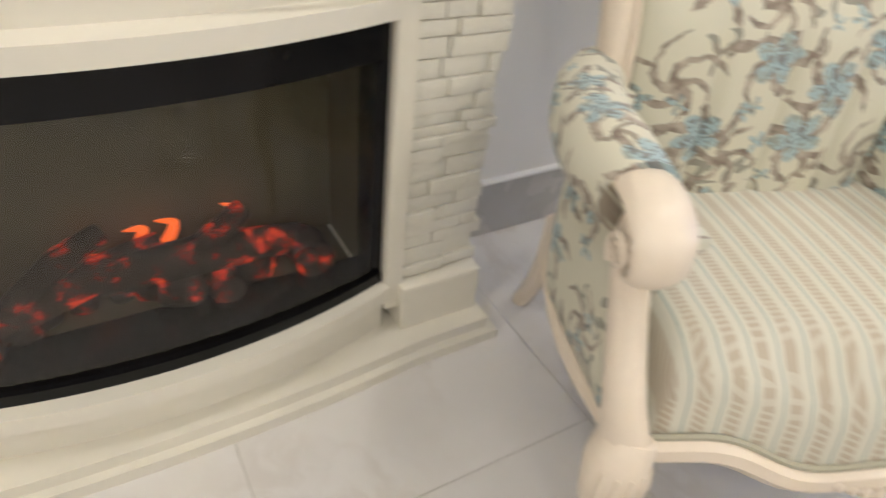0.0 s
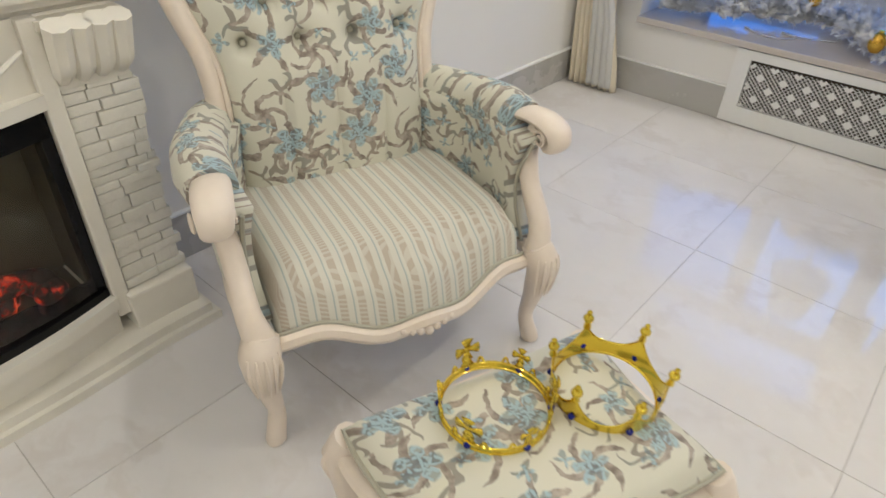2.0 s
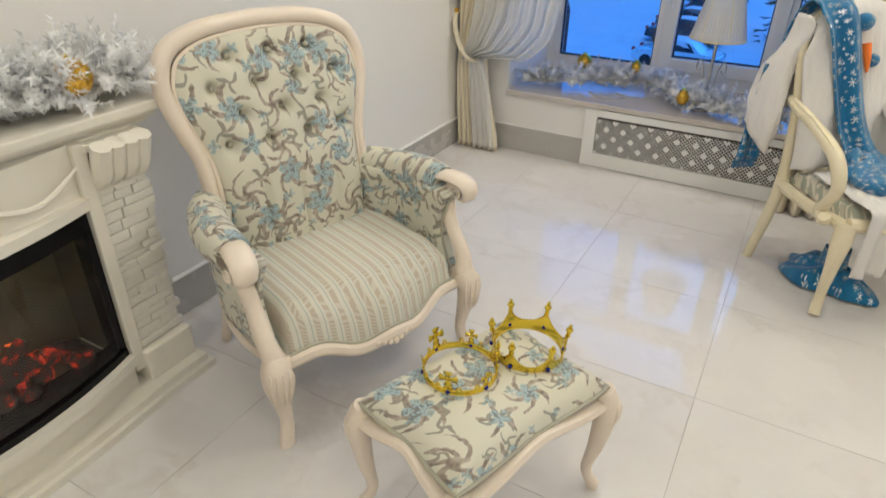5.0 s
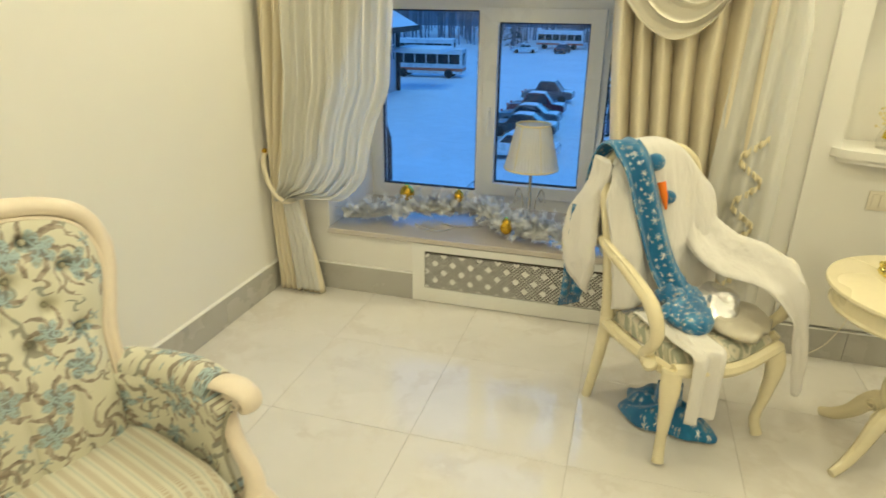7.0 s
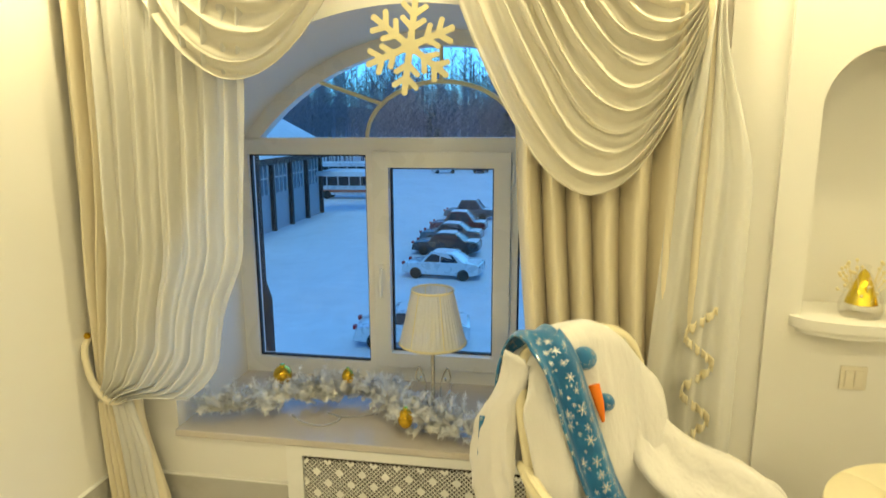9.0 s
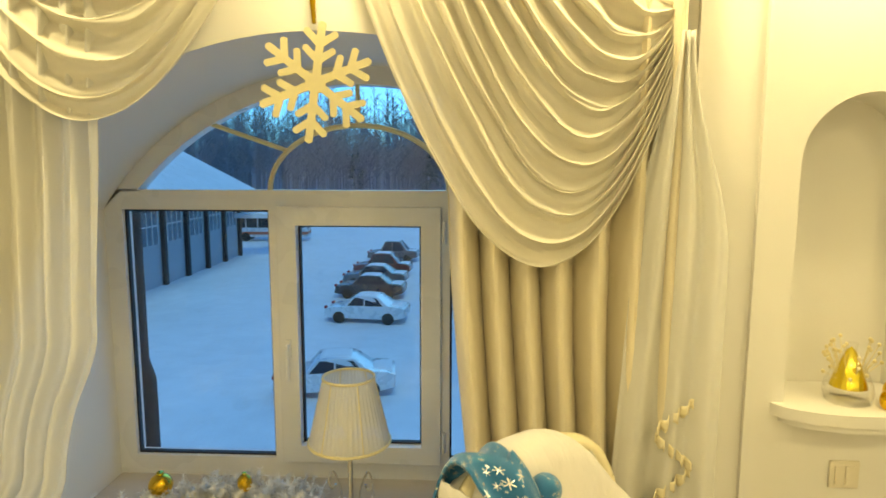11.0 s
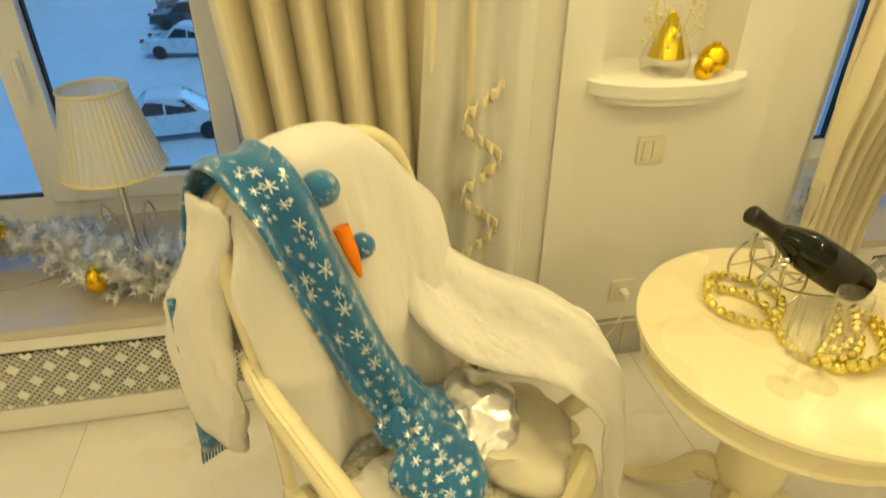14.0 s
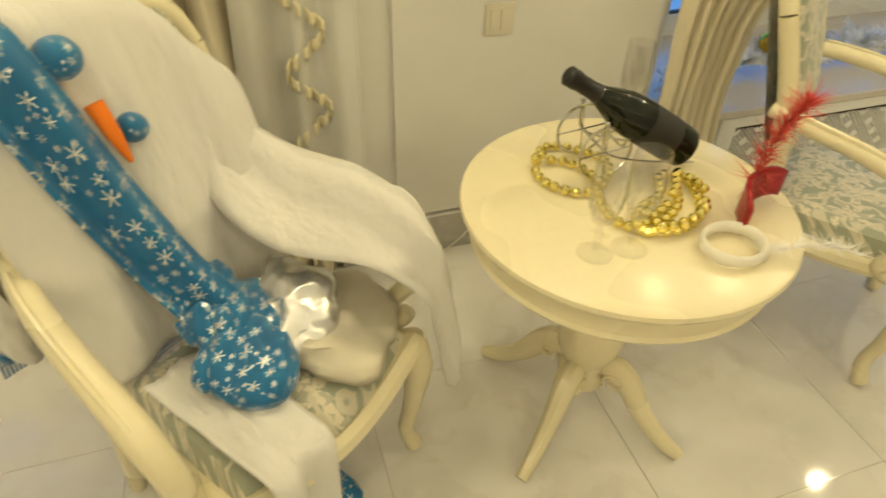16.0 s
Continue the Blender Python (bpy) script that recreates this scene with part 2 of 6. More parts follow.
def striped(name):
    n = Nodes(name)
    uv = n.where("UV")
    xyz = n.add("ShaderNodeSeparateXYZ")
    n.put(xyz.inputs[0], uv)
    u, v = xyz.outputs[0], xyz.outputs[1]
    f = n.math("FRACT", n.math("MULTIPLY", u, 25.0))
    band = n.math("MULTIPLY", n.ramp(f, 0.08, 0.11), n.ramp(f, 0.5, 0.53, 1.0, 0.0))
    ticks = n.ramp(n.math("FRACT", n.math("MULTIPLY", v, 125.0)), 0.3, 0.5)
    thin = n.math("MULTIPLY", n.ramp(f, 0.69, 0.71), n.ramp(f, 0.77, 0.79, 1.0, 0.0))
    c = n.mix(n.math("MULTIPLY", band, n.ramp(ticks, 0.0, 1.0, 0.35, 0.95)), (0.62, 0.6, 0.51), (0.47, 0.4, 0.31))
    c = n.mix(n.math("MULTIPLY", thin, 0.8), c, (0.33, 0.4, 0.38))
    weave = n.noise(900.0, uv, 1.0)
    n.bump(weave, 0.15, 0.001)
    return n.done(n.mix(n.math("MULTIPLY", weave, 0.1), c, (0.3, 0.28, 0.22)), 0.85, Sheen_Weight=0.1)


def damask(name):
    n = Nodes(name)
    uv = n.where("UV")
    bent = n.vmath("ADD", uv, n.vmath("SCALE", n.vmath("SUBTRACT", n.noise(40.0, uv, 2.0, color=True), (0.5, 0.5, 0.5)), scale=0.02))
    big, _ = n.motif(bent, 8.5, 7, 0.62, 0.7, 0.0, 0.35)
    rim, _ = n.motif(bent, 30.0, 4, 0.7, 1.0)
    scroll = n.ramp(n.math("ABSOLUTE", n.math("SUBTRACT", n.noise(11.0, uv, 2.0), 0.5)), 0.025, 0.045, 1.0, 0.0)
    m = n.math("MAXIMUM", n.math("MULTIPLY", big, n.ramp(rim, 0.0, 1.0, 0.35, 1.0)), n.math("MULTIPLY", scroll, 0.75))
    c = n.mix(m, (0.3, 0.31, 0.24), (0.62, 0.56, 0.44))
    n.bump(n.math("ADD", m, n.math("MULTIPLY", n.noise(700.0, uv), 0.3)), 0.2, 0.001)
    return n.done(c, 0.6, Sheen_Weight=0.2)


def snow_print(name):
    n = Nodes(name)
    uv = n.where("UV")
    a, _ = n.motif(uv, 30.0, 6, 0.34, 2.4, 0.15, 0.45)
    b, _ = n.motif(n.vmath("ADD", uv, (0.21, 0.13, 0.0)), 55.0, 6, 0.26, 1.3, 0.6)
    pile = n.noise(9.0, uv, 3.0)
    m = n.math("MAXIMUM", a, b)
    c = n.mix(pile, (0.0, 0.06, 0.19), (0.0, 0.18, 0.37))
    n.bump(n.noise(500.0, uv), 0.3, 0.002)
    return n.done(n.mix(m, c, (0.72, 0.76, 0.78)), n.math("SUBTRACT", 0.75, n.math("MULTIPLY", m, 0.5)), n.math("MULTIPLY", m, 0.75), Sheen_Weight=0.4)


def sheer(name, color, clear):
    n = Nodes(name)
    out = n.tree.nodes["Material Output"]
    d = n.add("ShaderNodeBsdfDiffuse")
    t = n.add("ShaderNodeBsdfTranslucent")
    p = n.add("ShaderNodeBsdfTransparent")
    weave = n.noise(300.0)
    for node in (d, t):
        n.put(node.inputs[0], n.mix(weave, tuple(c * 0.93 for c in color), color))
    one, two = n.add("ShaderNodeMixShader"), n.add("ShaderNodeMixShader")
    n.put(one.inputs[0], 0.3)
    n.tree.links.new(d.outputs[0], one.inputs[1])
    n.tree.links.new(t.outputs[0], one.inputs[2])
    n.put(two.inputs[0], clear)
    n.tree.links.new(one.outputs[0], two.inputs[1])
    n.tree.links.new(p.outputs[0], two.inputs[2])
    n.tree.links.new(two.outputs[0], out.inputs[0])
    return n.mat


def clear_pane(name, rough=0.0, tone=(1, 1, 1), gloss=0.03):
    n = Nodes(name)
    out = n.tree.nodes["Material Output"]
    p, g, f, m = n.add("ShaderNodeBsdfTransparent"), n.add("ShaderNodeBsdfGlossy"), n.add("ShaderNodeLayerWeight"), n.add("ShaderNodeMixShader")
    n.put(p.inputs[0], tone)
    n.put(g.inputs["Roughness"], rough)
    n.put(m.inputs[0], n.math("ADD", n.math("MULTIPLY", n.math("POWER", f.outputs["Facing"], 3.5), 0.6), gloss))
    n.tree.links.new(p.outputs[0], m.inputs[1])
    n.tree.links.new(g.outputs[0], m.inputs[2])
    n.tree.links.new(m.outputs[0], out.inputs[0])
    return n.mat


def glow(name, color, power):
    n = Nodes(name)
    return n.done(color, 0.5, Emission_Color=color, Emission_Strength=power)


def embers(name):
    n = Nodes(name)
    crack = n.noise(22.0, None, 5.0, 0.7)
    m = n.ramp(crack, 0.52, 0.68)
    n.bump(n.noise(40.0), 0.6, 0.01)
    n.put(n.bsdf.inputs["Emission Color"], n.mix(n.ramp(crack, 0.6, 0.75), (1.0, 0.03, 0.005), (1.0, 0.25, 0.02)))
    n.put(n.bsdf.inputs["Emission Strength"], n.math("MULTIPLY", m, 0.8))
    return n.done((0.03, 0.02, 0.018), 0.9)


M = {
    "wall": plaster("white_plaster", (0.8, 0.78, 0.74)),
    "ceiling": plaster("ceiling_paint", (0.82, 0.81, 0.78)),
    "tile": marble_tile("polished_tile", (0.76, 0.73, 0.7), 0.045),
    "skirt": marble_tile("skirting_tile", (0.5, 0.485, 0.45), 0.25),
    "grout": plain("grout", (0.5, 0.47, 0.43), 0.9),
    "stone_sill": marble_tile("sill_stone", (0.6, 0.55, 0.5), 0.12),
    "cream": plain("cream_enamel", (0.78, 0.68, 0.56), 0.35, grain=60, amount=0.05),
    "ivory": plain("ivory_lacquer", (0.74, 0.66, 0.46), 0.25, grain=50, amount=0.05),
    "mantel": plain("mantel_paint", (0.76, 0.72, 0.62), 0.45, grain=30, amount=0.05),
    "rock": plain("painted_stone", (0.74, 0.71, 0.62), 0.7, grain=70, amount=0.08, bump=0.8),
    "white": plain("white_enamel", (0.82, 0.81, 0.78), 0.35, amount=0.03),
    "pvc": plain("window_pvc", (0.8, 0.79, 0.77), 0.3, amount=0.03),
    "rubber": plain("rubber", (0.02, 0.02, 0.022), 0.6),
    "black": plain("black_glass_trim", (0.006, 0.006, 0.007), 0.18, amount=0.1, bump=0, Specular_IOR_Level=0.2),
    "firebox": plain("firebox", (0.05, 0.045, 0.035), 0.8),
    # greenish brown, lightened to paint in the room's reflection on the fire glass
    "reflection_lining": plain("reflection_lining", (0.12, 0.11, 0.075), 0.7, grain=8, amount=0.2),
    "ember": embers("ember_bed"),
    "flame": glow("flame_light", (1.0, 0.16, 0.02), 0.9),
    "floral": floral("floral_tapestry"),
    "stripe": striped("striped_tapestry"),
    "damask": damask("damask_tapestry"),
    "piping": plain("piping_cord", (0.42, 0.4, 0.31), 0.8, grain=300),
    "snow_print": snow_print("blue_snow_velvet"),
    "fleece": fleece("white_fleece", (0.7, 0.67, 0.64)),
    "lining": plain("grey_satin_lining", (0.5, 0.46, 0.38), 0.4, 0.3, grain=12, amount=0.15, bump=0.5),
    "silver": plain("silver_fabric", (0.75, 0.75, 0.76), 0.28, 0.85, grain=15, amount=0.1, bump=0.4),
    "carrot": plain("orange_felt", (0.85, 0.2, 0.02), 0.8, grain=200),
    "drape": plain("cream_drape", (0.74, 0.66, 0.5), 0.7, grain=400, amount=0.05, bump=0.15, Sheen_Weight=0.2),
    "sheer": sheer("white_voile", (0.92, 0.91, 0.87), 0.36),
    "swag": sheer("cream_voile", (0.88, 0.84, 0.74), 0.16),
    "lace": plain("lace", (0.78, 0.7, 0.5), 0.9, grain=300, amount=0.1),
    "gold": plain("gold_plastic", (0.86, 0.66, 0.07), 0.16, 1.0, grain=20, amount=0.06, bump=0.02),
    "ball_gold": plain("gold_bauble", (0.8, 0.5, 0.07), 0.14, 1.0, grain=30, bump=0.02),
    "bead": plain("gold_beads", (0.9, 0.78, 0.3), 0.15, 1.0, bump=0),
    "jewel": plain("blue_jewel", (0.01, 0.015, 0.2), 0.1, bump=0),
    "chrome": plain("brushed_nickel", (0.6, 0.58, 0.54), 0.25, 1.0, bump=0.02),
    "tinsel": plain("white_tinsel", (0.86, 0.86, 0.86), 0.6, amount=0.05, bump=0),
    "shade": sheer("lamp_organza", (0.8, 0.78, 0.72), 0.12),
    "trim": plain("shade_trim", (0.75, 0.66, 0.4), 0.6),
    "pane": clear_pane("window_glass"),
    "crystal": clear_pane("thin_crystal", 0.02, (0.985, 0.985, 0.98), 0.08),
    "fireglass": clear_pane("fire_glass", 0.0, (0.75, 0.72, 0.62), 0.05),
    "bottle": plain("dark_bottle", (0.006, 0.009, 0.005), 0.05, bump=0, Specular_IOR_Level=0.35),
    "foil": plain("black_foil", (0.015, 0.014, 0.013), 0.35, 0.3),
    "label": plain("dark_label", (0.014, 0.013, 0.012), 0.5),
    "red": plain("red_sequin", (0.4, 0.01, 0.02), 0.35, 0.3, grain=200, amount=0.3, bump=0.5),
    "feather": plain("red_feather", (0.65, 0.08, 0.07), 0.9),
    "white_feather": plain("white_feather", (0.82, 0.8, 0.77), 0.9),
    "satin": plain("white_satin", (0.82, 0.78, 0.7), 0.35, amount=0.04),
    "snowflake": plain("gold_white_board", (0.8, 0.72, 0.45), 0.5),
    "switch": plain("switch_plastic", (0.76, 0.7, 0.58), 0.35, amount=0.03),
    # near-black colour that paints the shade behind the grilles
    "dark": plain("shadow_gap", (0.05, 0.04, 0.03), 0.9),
    "lamp": glow("lamp_glow", (1.0, 0.85, 0.6), 60.0),
    "snow": plain("snow", (0.78, 0.8, 0.84), 0.8, grain=1.2, amount=0.12, bump=0.5, stain=0.22),
    # bark paled towards blue to stand for misty air
    "trunk": plain("hazed_bark", (0.15, 0.18, 0.23), 0.9),
    # blue-grey because the haze of distance is mixed into the colour
    "woods": plain("hazed_far_woods", (0.16, 0.2, 0.27), 0.95, grain=0.6, amount=0.3, stain=0.05),
    "spruce": plain("spruce_needles", (0.025, 0.04, 0.03), 0.9),
    "facade": plain("pale_render", (0.45, 0.46, 0.48), 0.8, grain=2),
    "post": plain("dark_brown_wood", (0.05, 0.03, 0.025), 0.7),
    "far_glass": plain("far_window", (0.1, 0.14, 0.18), 0.15, bump=0),
    "tyre": plain("tyre", (0.012, 0.012, 0.012), 0.8),
    "rim": plain("wheel_rim", (0.3, 0.3, 0.31), 0.4, 0.8),
    "car_glass": plain("car_window", (0.015, 0.018, 0.022), 0.08, bump=0),
    "orange": plain("bus_stripe", (0.5, 0.12, 0.06), 0.5),
    "tail": plain("tail_light", (0.4, 0.01, 0.01), 0.3, bump=0),
}

# ---- the room ----
LEFT, FRONT, BACK, RIGHT, TOP = -1.18, 0.53, -5.2, 6.4, 2.5
WIN_Y, MID1, MID2 = 1.17, 0.175, 3.335
HALF, ARC_Z, ARC_R = 1.04, 0.815, 1.25
SILL = 0.375
PIER = (MID1 + MID2) / 2


def arch(dx, r=ARC_R):
    return ARC_Z + math.sqrt(max(0.0, r * r - dx * dx))


bm = bmesh.new()
DEEP = 1.32
edges = [LEFT - 0.2, MID1 - HALF, MID1 + HALF, MID2 - HALF, MID2 + HALF, RIGHT + 0.2]
for a, b in ((0, 1), (4, 5)):
    box(bm, edges[a], edges[b], FRONT, DEEP, 0, TOP)
for mid in (MID1, MID2):
    box(bm, mid - HALF, mid + HALF, FRONT, DEEP, 0, SILL - 0.03)
    xs = [mid - HALF + 2 * HALF * k / 28 for k in range(29)]
    poly_prism([(x, arch(x - mid)) for x in xs] + [(mid + HALF, TOP), (mid - HALF, TOP)], FRONT, DEEP, bm)
# the pier between the windows, round its niche
NX0, NX1, NZ0, NZ1 = 1.54, 1.935, 0.985, 1.69
NR, NC = (NX1 - NX0) / 2, (NX0 + NX1) / 2
box(bm, edges[2], NX0, FRONT, DEEP, 0, TOP)
box(bm, NX1, edges[3], FRONT, DEEP, 0, TOP)
box(bm, NX0, NX1, FRONT + 0.16, DEEP, 0, TOP)
box(bm, NX0, NX1, FRONT, FRONT + 0.16, 0, NZ0)
ring = [(NC - NR * math.cos(math.pi * k / 20), NZ1 + NR * math.sin(math.pi * k / 20)) for k in range(21)]
poly_prism(ring + [(NX1, TOP), (NX0, TOP)], FRONT, FRONT + 0.16, bm)
# stepped pilaster faces
for x0, x1, y in ((1.24, 2.28, 0.515), (1.43, NX0 - 0.0, 0.495), (NX1, 2.08, 0.495)):
    box(bm, x0, min(x1, NX0) if x0 < NX0 else x1, y, FRONT + 0.001, 0.17, TOP) if x1 < 2.2 else None
box(bm, 1.25, 1.43, 0.512, FRONT + 0.001, 0.17, TOP)
box(bm, 2.08, 2.26, 0.512, FRONT + 0.001, 0.17, TOP)
box(bm, NX0, NX1, 0.495, FRONT + 0.001, 0.17, NZ0 - 0.002)
poly_prism(ring + [(NX1, TOP), (NX0, TOP)], 0.495, FRONT + 0.001, bm)
solid("wall_north", bm, M["wall"], "white plastered window wall with arched openings and a niche pier", "wall", kind="structure")
for name, b in (("wall_west", (LEFT - 0.2, LEFT, BACK, FRONT)), ("wall_south", (LEFT - 0.2, RIGHT + 0.2, BACK - 0.2, BACK)), ("wall_east", (RIGHT, RIGHT + 0.2, BACK, FRONT))):
    solid(name, cube(*b, 0, TOP), M["wall"], "plain white plastered wall", "wall", kind="structure")
solid("ceiling", cube(LEFT - 0.2, RIGHT + 0.2, BACK - 0.2, DEEP, TOP, TOP + 0.15), M["ceiling"], "plain white painted ceiling", "ceiling", kind="structure")

# ---- windows ----


def window(name, mid):
    w = thing(name, "white plastic window with an arched fanlight and opening sash", "window", kind="structure")
    y0, y1 = WIN_Y, WIN_Y + 0.07
    fr = bmesh.new()
    z0, zt = SILL + 0.0, 1.56
    L, R = mid - HALF, mid + HALF
    box(fr, L, R, y0, y1, z0, z0 + 0.085)
    box(fr, L, R, y0, y1, zt - 0.055, zt + 0.025)
    box(fr, L, L + 0.075, y0, y1, z0 + 0.085, zt - 0.055)
    box(fr, R - 0.075, R, y0, y1, z0 + 0.085, zt - 0.055)
    box(fr, mid - 0.365, mid - 0.325, y0, y1, z0 + 0.085, zt - 0.055)
    box(fr, mid + 0.325, mid + 0.365, y0, y1, z0 + 0.085, zt - 0.055)
    xs = [L + 2 * HALF * k / 30 for k in range(31)]
    lo = [(x, max(zt + 0.02, arch(x - mid, ARC_R - 0.07))) for x in xs]
    for k in range(30):
        poly_prism([lo[k], lo[k + 1], (xs[k + 1], arch(xs[k + 1] - mid)), (xs[k], arch(xs[k] - mid))], y0, y1, fr)
    part("window_frame", fr, M["pvc"], w, "white plastic frame", smooth=False)
    fan = bmesh.new()
    pts = [(mid - 0.36 * math.cos(math.pi * k / 24), y0 + 0.02, zt + 0.02 + 0.26 * math.sin(math.pi * k / 24)) for k in range(25)]
    tube(pts, 0.011, 6, fan)
    part("fan_bar", fan, M["trim"], w, "slim gold glazing bar")
    for a in (38, 90, 142):
        c, s = math.cos(radians(a)), math.sin(radians(a))
        p0 = Vector((mid + 0.36 * c, y0 + 0.02, zt + 0.02 + 0.26 * s))
        p1 = Vector((mid + 0.78 * c, y0 + 0.02, zt + 0.02 + 0.5 * s))
        if p1.z > arch(p1.x - mid) - 0.05:
            p1.z = arch(p1.x - mid) - 0.05
        part("fan_bar", tube([p0, p1], 0.01, 6), M["trim"], w)
    sb = bmesh.new()
    sx0, sx1, sz0, sz1 = mid - 0.33, mid + 0.33, z0 + 0.075, zt - 0.04
    ys = y0 - 0.022
    box(sb, sx0, sx1, ys, y1 - 0.01, sz0, sz0 + 0.075, 0.004)
    box(sb, sx0, sx1, ys, y1 - 0.01, sz1 - 0.075, sz1, 0.004)
    box(sb, sx0, sx0 + 0.08, ys, y1 - 0.01, sz0 + 0.07, sz1 - 0.07, 0.004)
    box(sb, sx1 - 0.08, sx1, ys, y1 - 0.01, sz0 + 0.07, sz1 - 0.07, 0.004)
    sash = part("sash", sb, M["pvc"], w, "opening sash", smooth=False)
    hb = cube(sx0 + 0.028, sx0 + 0.052, ys - 0.012, ys, 0.9, 0.98, 0.004)
    tube([(sx0 + 0.04, ys - 0.01, 0.955), (sx0 + 0.04, ys - 0.035, 0.955), (sx0 + 0.04, ys - 0.038, 0.94), (sx0 + 0.04, ys - 0.034, 0.82)], 0.009, 8, hb)
    part("handle", hb, M["white"], sash, "white lever handle")
    for z in (sz0 + 0.1, sz1 - 0.1):
        part("hinge", lathe([(0.008, 0), (0.008, 0.09)], 10, (sx1 + 0.012, ys + 0.004, z - 0.045)), M["white"], sash)
    gasket = bmesh.new()
    yg = y0 + 0.03
    for x0, x1, a, b in ((L + 0.075, mid - 0.365, z0 + 0.085, zt - 0.055), (sx0 + 0.08, sx1 - 0.08, sz0 + 0.075, sz1 - 0.075), (mid + 0.365, R - 0.075, z0 + 0.085, zt - 0.055)):
        g = 0.008
        box(gasket, x0, x1, yg - 0.012, yg + 0.01, a, a + g)
        box(gasket, x0, x1, yg - 0.012, yg + 0.01, b - g, b)
        box(gasket, x0, x0 + g, yg - 0.012, yg + 0.01, a + g, b - g)
        box(gasket, x1 - g, x1, yg - 0.012, yg + 0.01, a + g, b - g)
        pane = part("pane", cube(x0, x1, yg, yg + 0.006, a, b), M["pane"], w, smooth=False)
        pane.visible_shadow = False
    part("gasket", gasket, M["rubber"], w, "black rubber glazing gasket", smooth=False)
    outline = [(x, arch(x - mid, ARC_R - 0.03)) for x in xs] + [(R, zt), (L, zt)]
    pane = part("pane", poly_prism(outline, yg, yg + 0.006), M["pane"], w, smooth=False)
    pane.visible_shadow = False
    sill = cube(L, R, FRONT - 0.03, WIN_Y + 0.02, SILL - 0.03, SILL, 0.006)
    part("window_sill", sill, M["stone_sill"], w, "polished beige marble sill", smooth=False)
    return w


window("window_1", MID1)
window("window_2", MID2)

# ---- radiator screens under the windows ----


def screen(x0, x1):
    s = thing("radiator_screen", "white panel with a perforated lattice grille below the sill", "radiator grille", group="radiator screens")
    yf = FRONT - 0.022
    gx0, gx1, gz0, gz1 = x0 + 0.07, x1 - 0.07, 0.085, 0.3
    fr = bmesh.new()
    for b in ((x0, x1, 0.005, gz0), (x0, x1, gz1, SILL - 0.035), (x0, gx0, gz0, gz1), (gx1, x1, gz0, gz1)):
        box(fr, b[0], b[1], yf, FRONT - 0.002, b[2], b[3])
    part("frame", fr, M["white"], s, smooth=False)
    # sheet coloured as the shade seen through the lattice holes
    part("backing", cube(gx0, gx1, FRONT - 0.004, FRONT - 0.002, gz0, gz1), M["dark"], s, "dark sheet standing in for the shade behind the grille", smooth=False)
    # lattice turned by 45 degrees: open squares but for a diamond in each repeat
    p, g = 0.0098, 0.0027
    lat = bmesh.new()
    nx, nz = int((gx1 - gx0) / p), int((gz1 - gz0) / p)
    grid = {}

    def vert(i, j, y):
        key = (i, j, y)
        if key not in grid:
            grid[key] = lat.verts.new((gx0 + i * p, y, gz0 + j * p))
        return grid[key]

    for i in range(1, nx, 1):
        for j in range(1, nz, 1):
            if (i + j) % 2:
                continue
            u, v = (i + j) // 2, (i - j) // 2
            c = [vert(i - 1, j, yf + 0.004), vert(i, j - 1, yf + 0.004), vert(i + 1, j, yf + 0.004), vert(i, j + 1, yf + 0.004)]
            if u % 5 in (0, 1) and v % 5 in (0, 1):
                lat.faces.new(c)
                continue
            m = Vector((gx0 + i * p, yf + 0.004, gz0 + j * p))
            q = [lat.verts.new(m + (k.co - m) * 0.82) for k in c]
            q2 = [lat.verts.new(m + (k.co - m) * 0.82 + Vector((0, 0.006, 0))) for k in c]
            for k in range(4):
                lat.faces.new((c[k], c[(k + 1) % 4], q[(k + 1) % 4], q[k]))
                lat.faces.new((q[k], q[(k + 1) % 4], q2[(k + 1) % 4], q2[k]))
    part("lattice", lat, M["white"], s, "perforated white lattice", smooth=False)
    return s


screen(-0.37, 1.05)
screen(2.62, 4.05)

# ---- ceiling spots and their light ----


def spot(x, y, power):
    s = thing("ceiling_light", "small round recessed ceiling spotlight", "ceiling light", pose(x, y, TOP), group="ceiling spots")
    part("ring", lathe([(0.034, 0.0), (0.05, 0.0), (0.05, -0.008), (0.036, -0.012), (0.034, 0.0)], 20), M["chrome"], s)
    part("diffuser", lathe([(1e-5, -0.004), (0.02, -0.004)], 16), M["lamp"], s, "glowing lens")
    l = new("spot_lamp", bpy.data.lights.new("spot_lamp", "SPOT"))
    l.data.energy, l.data.color, l.data.spot_size, l.data.spot_blend, l.data.shadow_soft_size = power, LAMP_COLOR, radians(172), 0.55, 0.028
    l.matrix_world = look((x, y, TOP - 0.03), (x, y - 0.001, 0))


for x, f in ((-0.75, 1.2), (0.25, 0.7), (0.99, 0.8), (1.63, 0.48), (1.87, 0.48), (2.6, 0.8), (3.35, 0.8), (4.2, 0.8)):
    spot(x, 0.26, SPOT_POWER * f)
for x in (-0.6, 0.9, 2.4, 4.2):
    for y in (-1.2, -2.9, -4.4):
        spot(x, y, SPOT_POWER)

# ---- fireplace ----
fp = thing("fireplace", "cream electric fireplace mantel with stacked-stone pillars and bowed glass", "fireplace")
FX, FC = LEFT + 0.003, -2.45


def fire_x(y, flat=-0.945, bow=0.07):
    t = (y - FC) / 0.42
    return flat + bow * max(0.0, 1 - t * t)


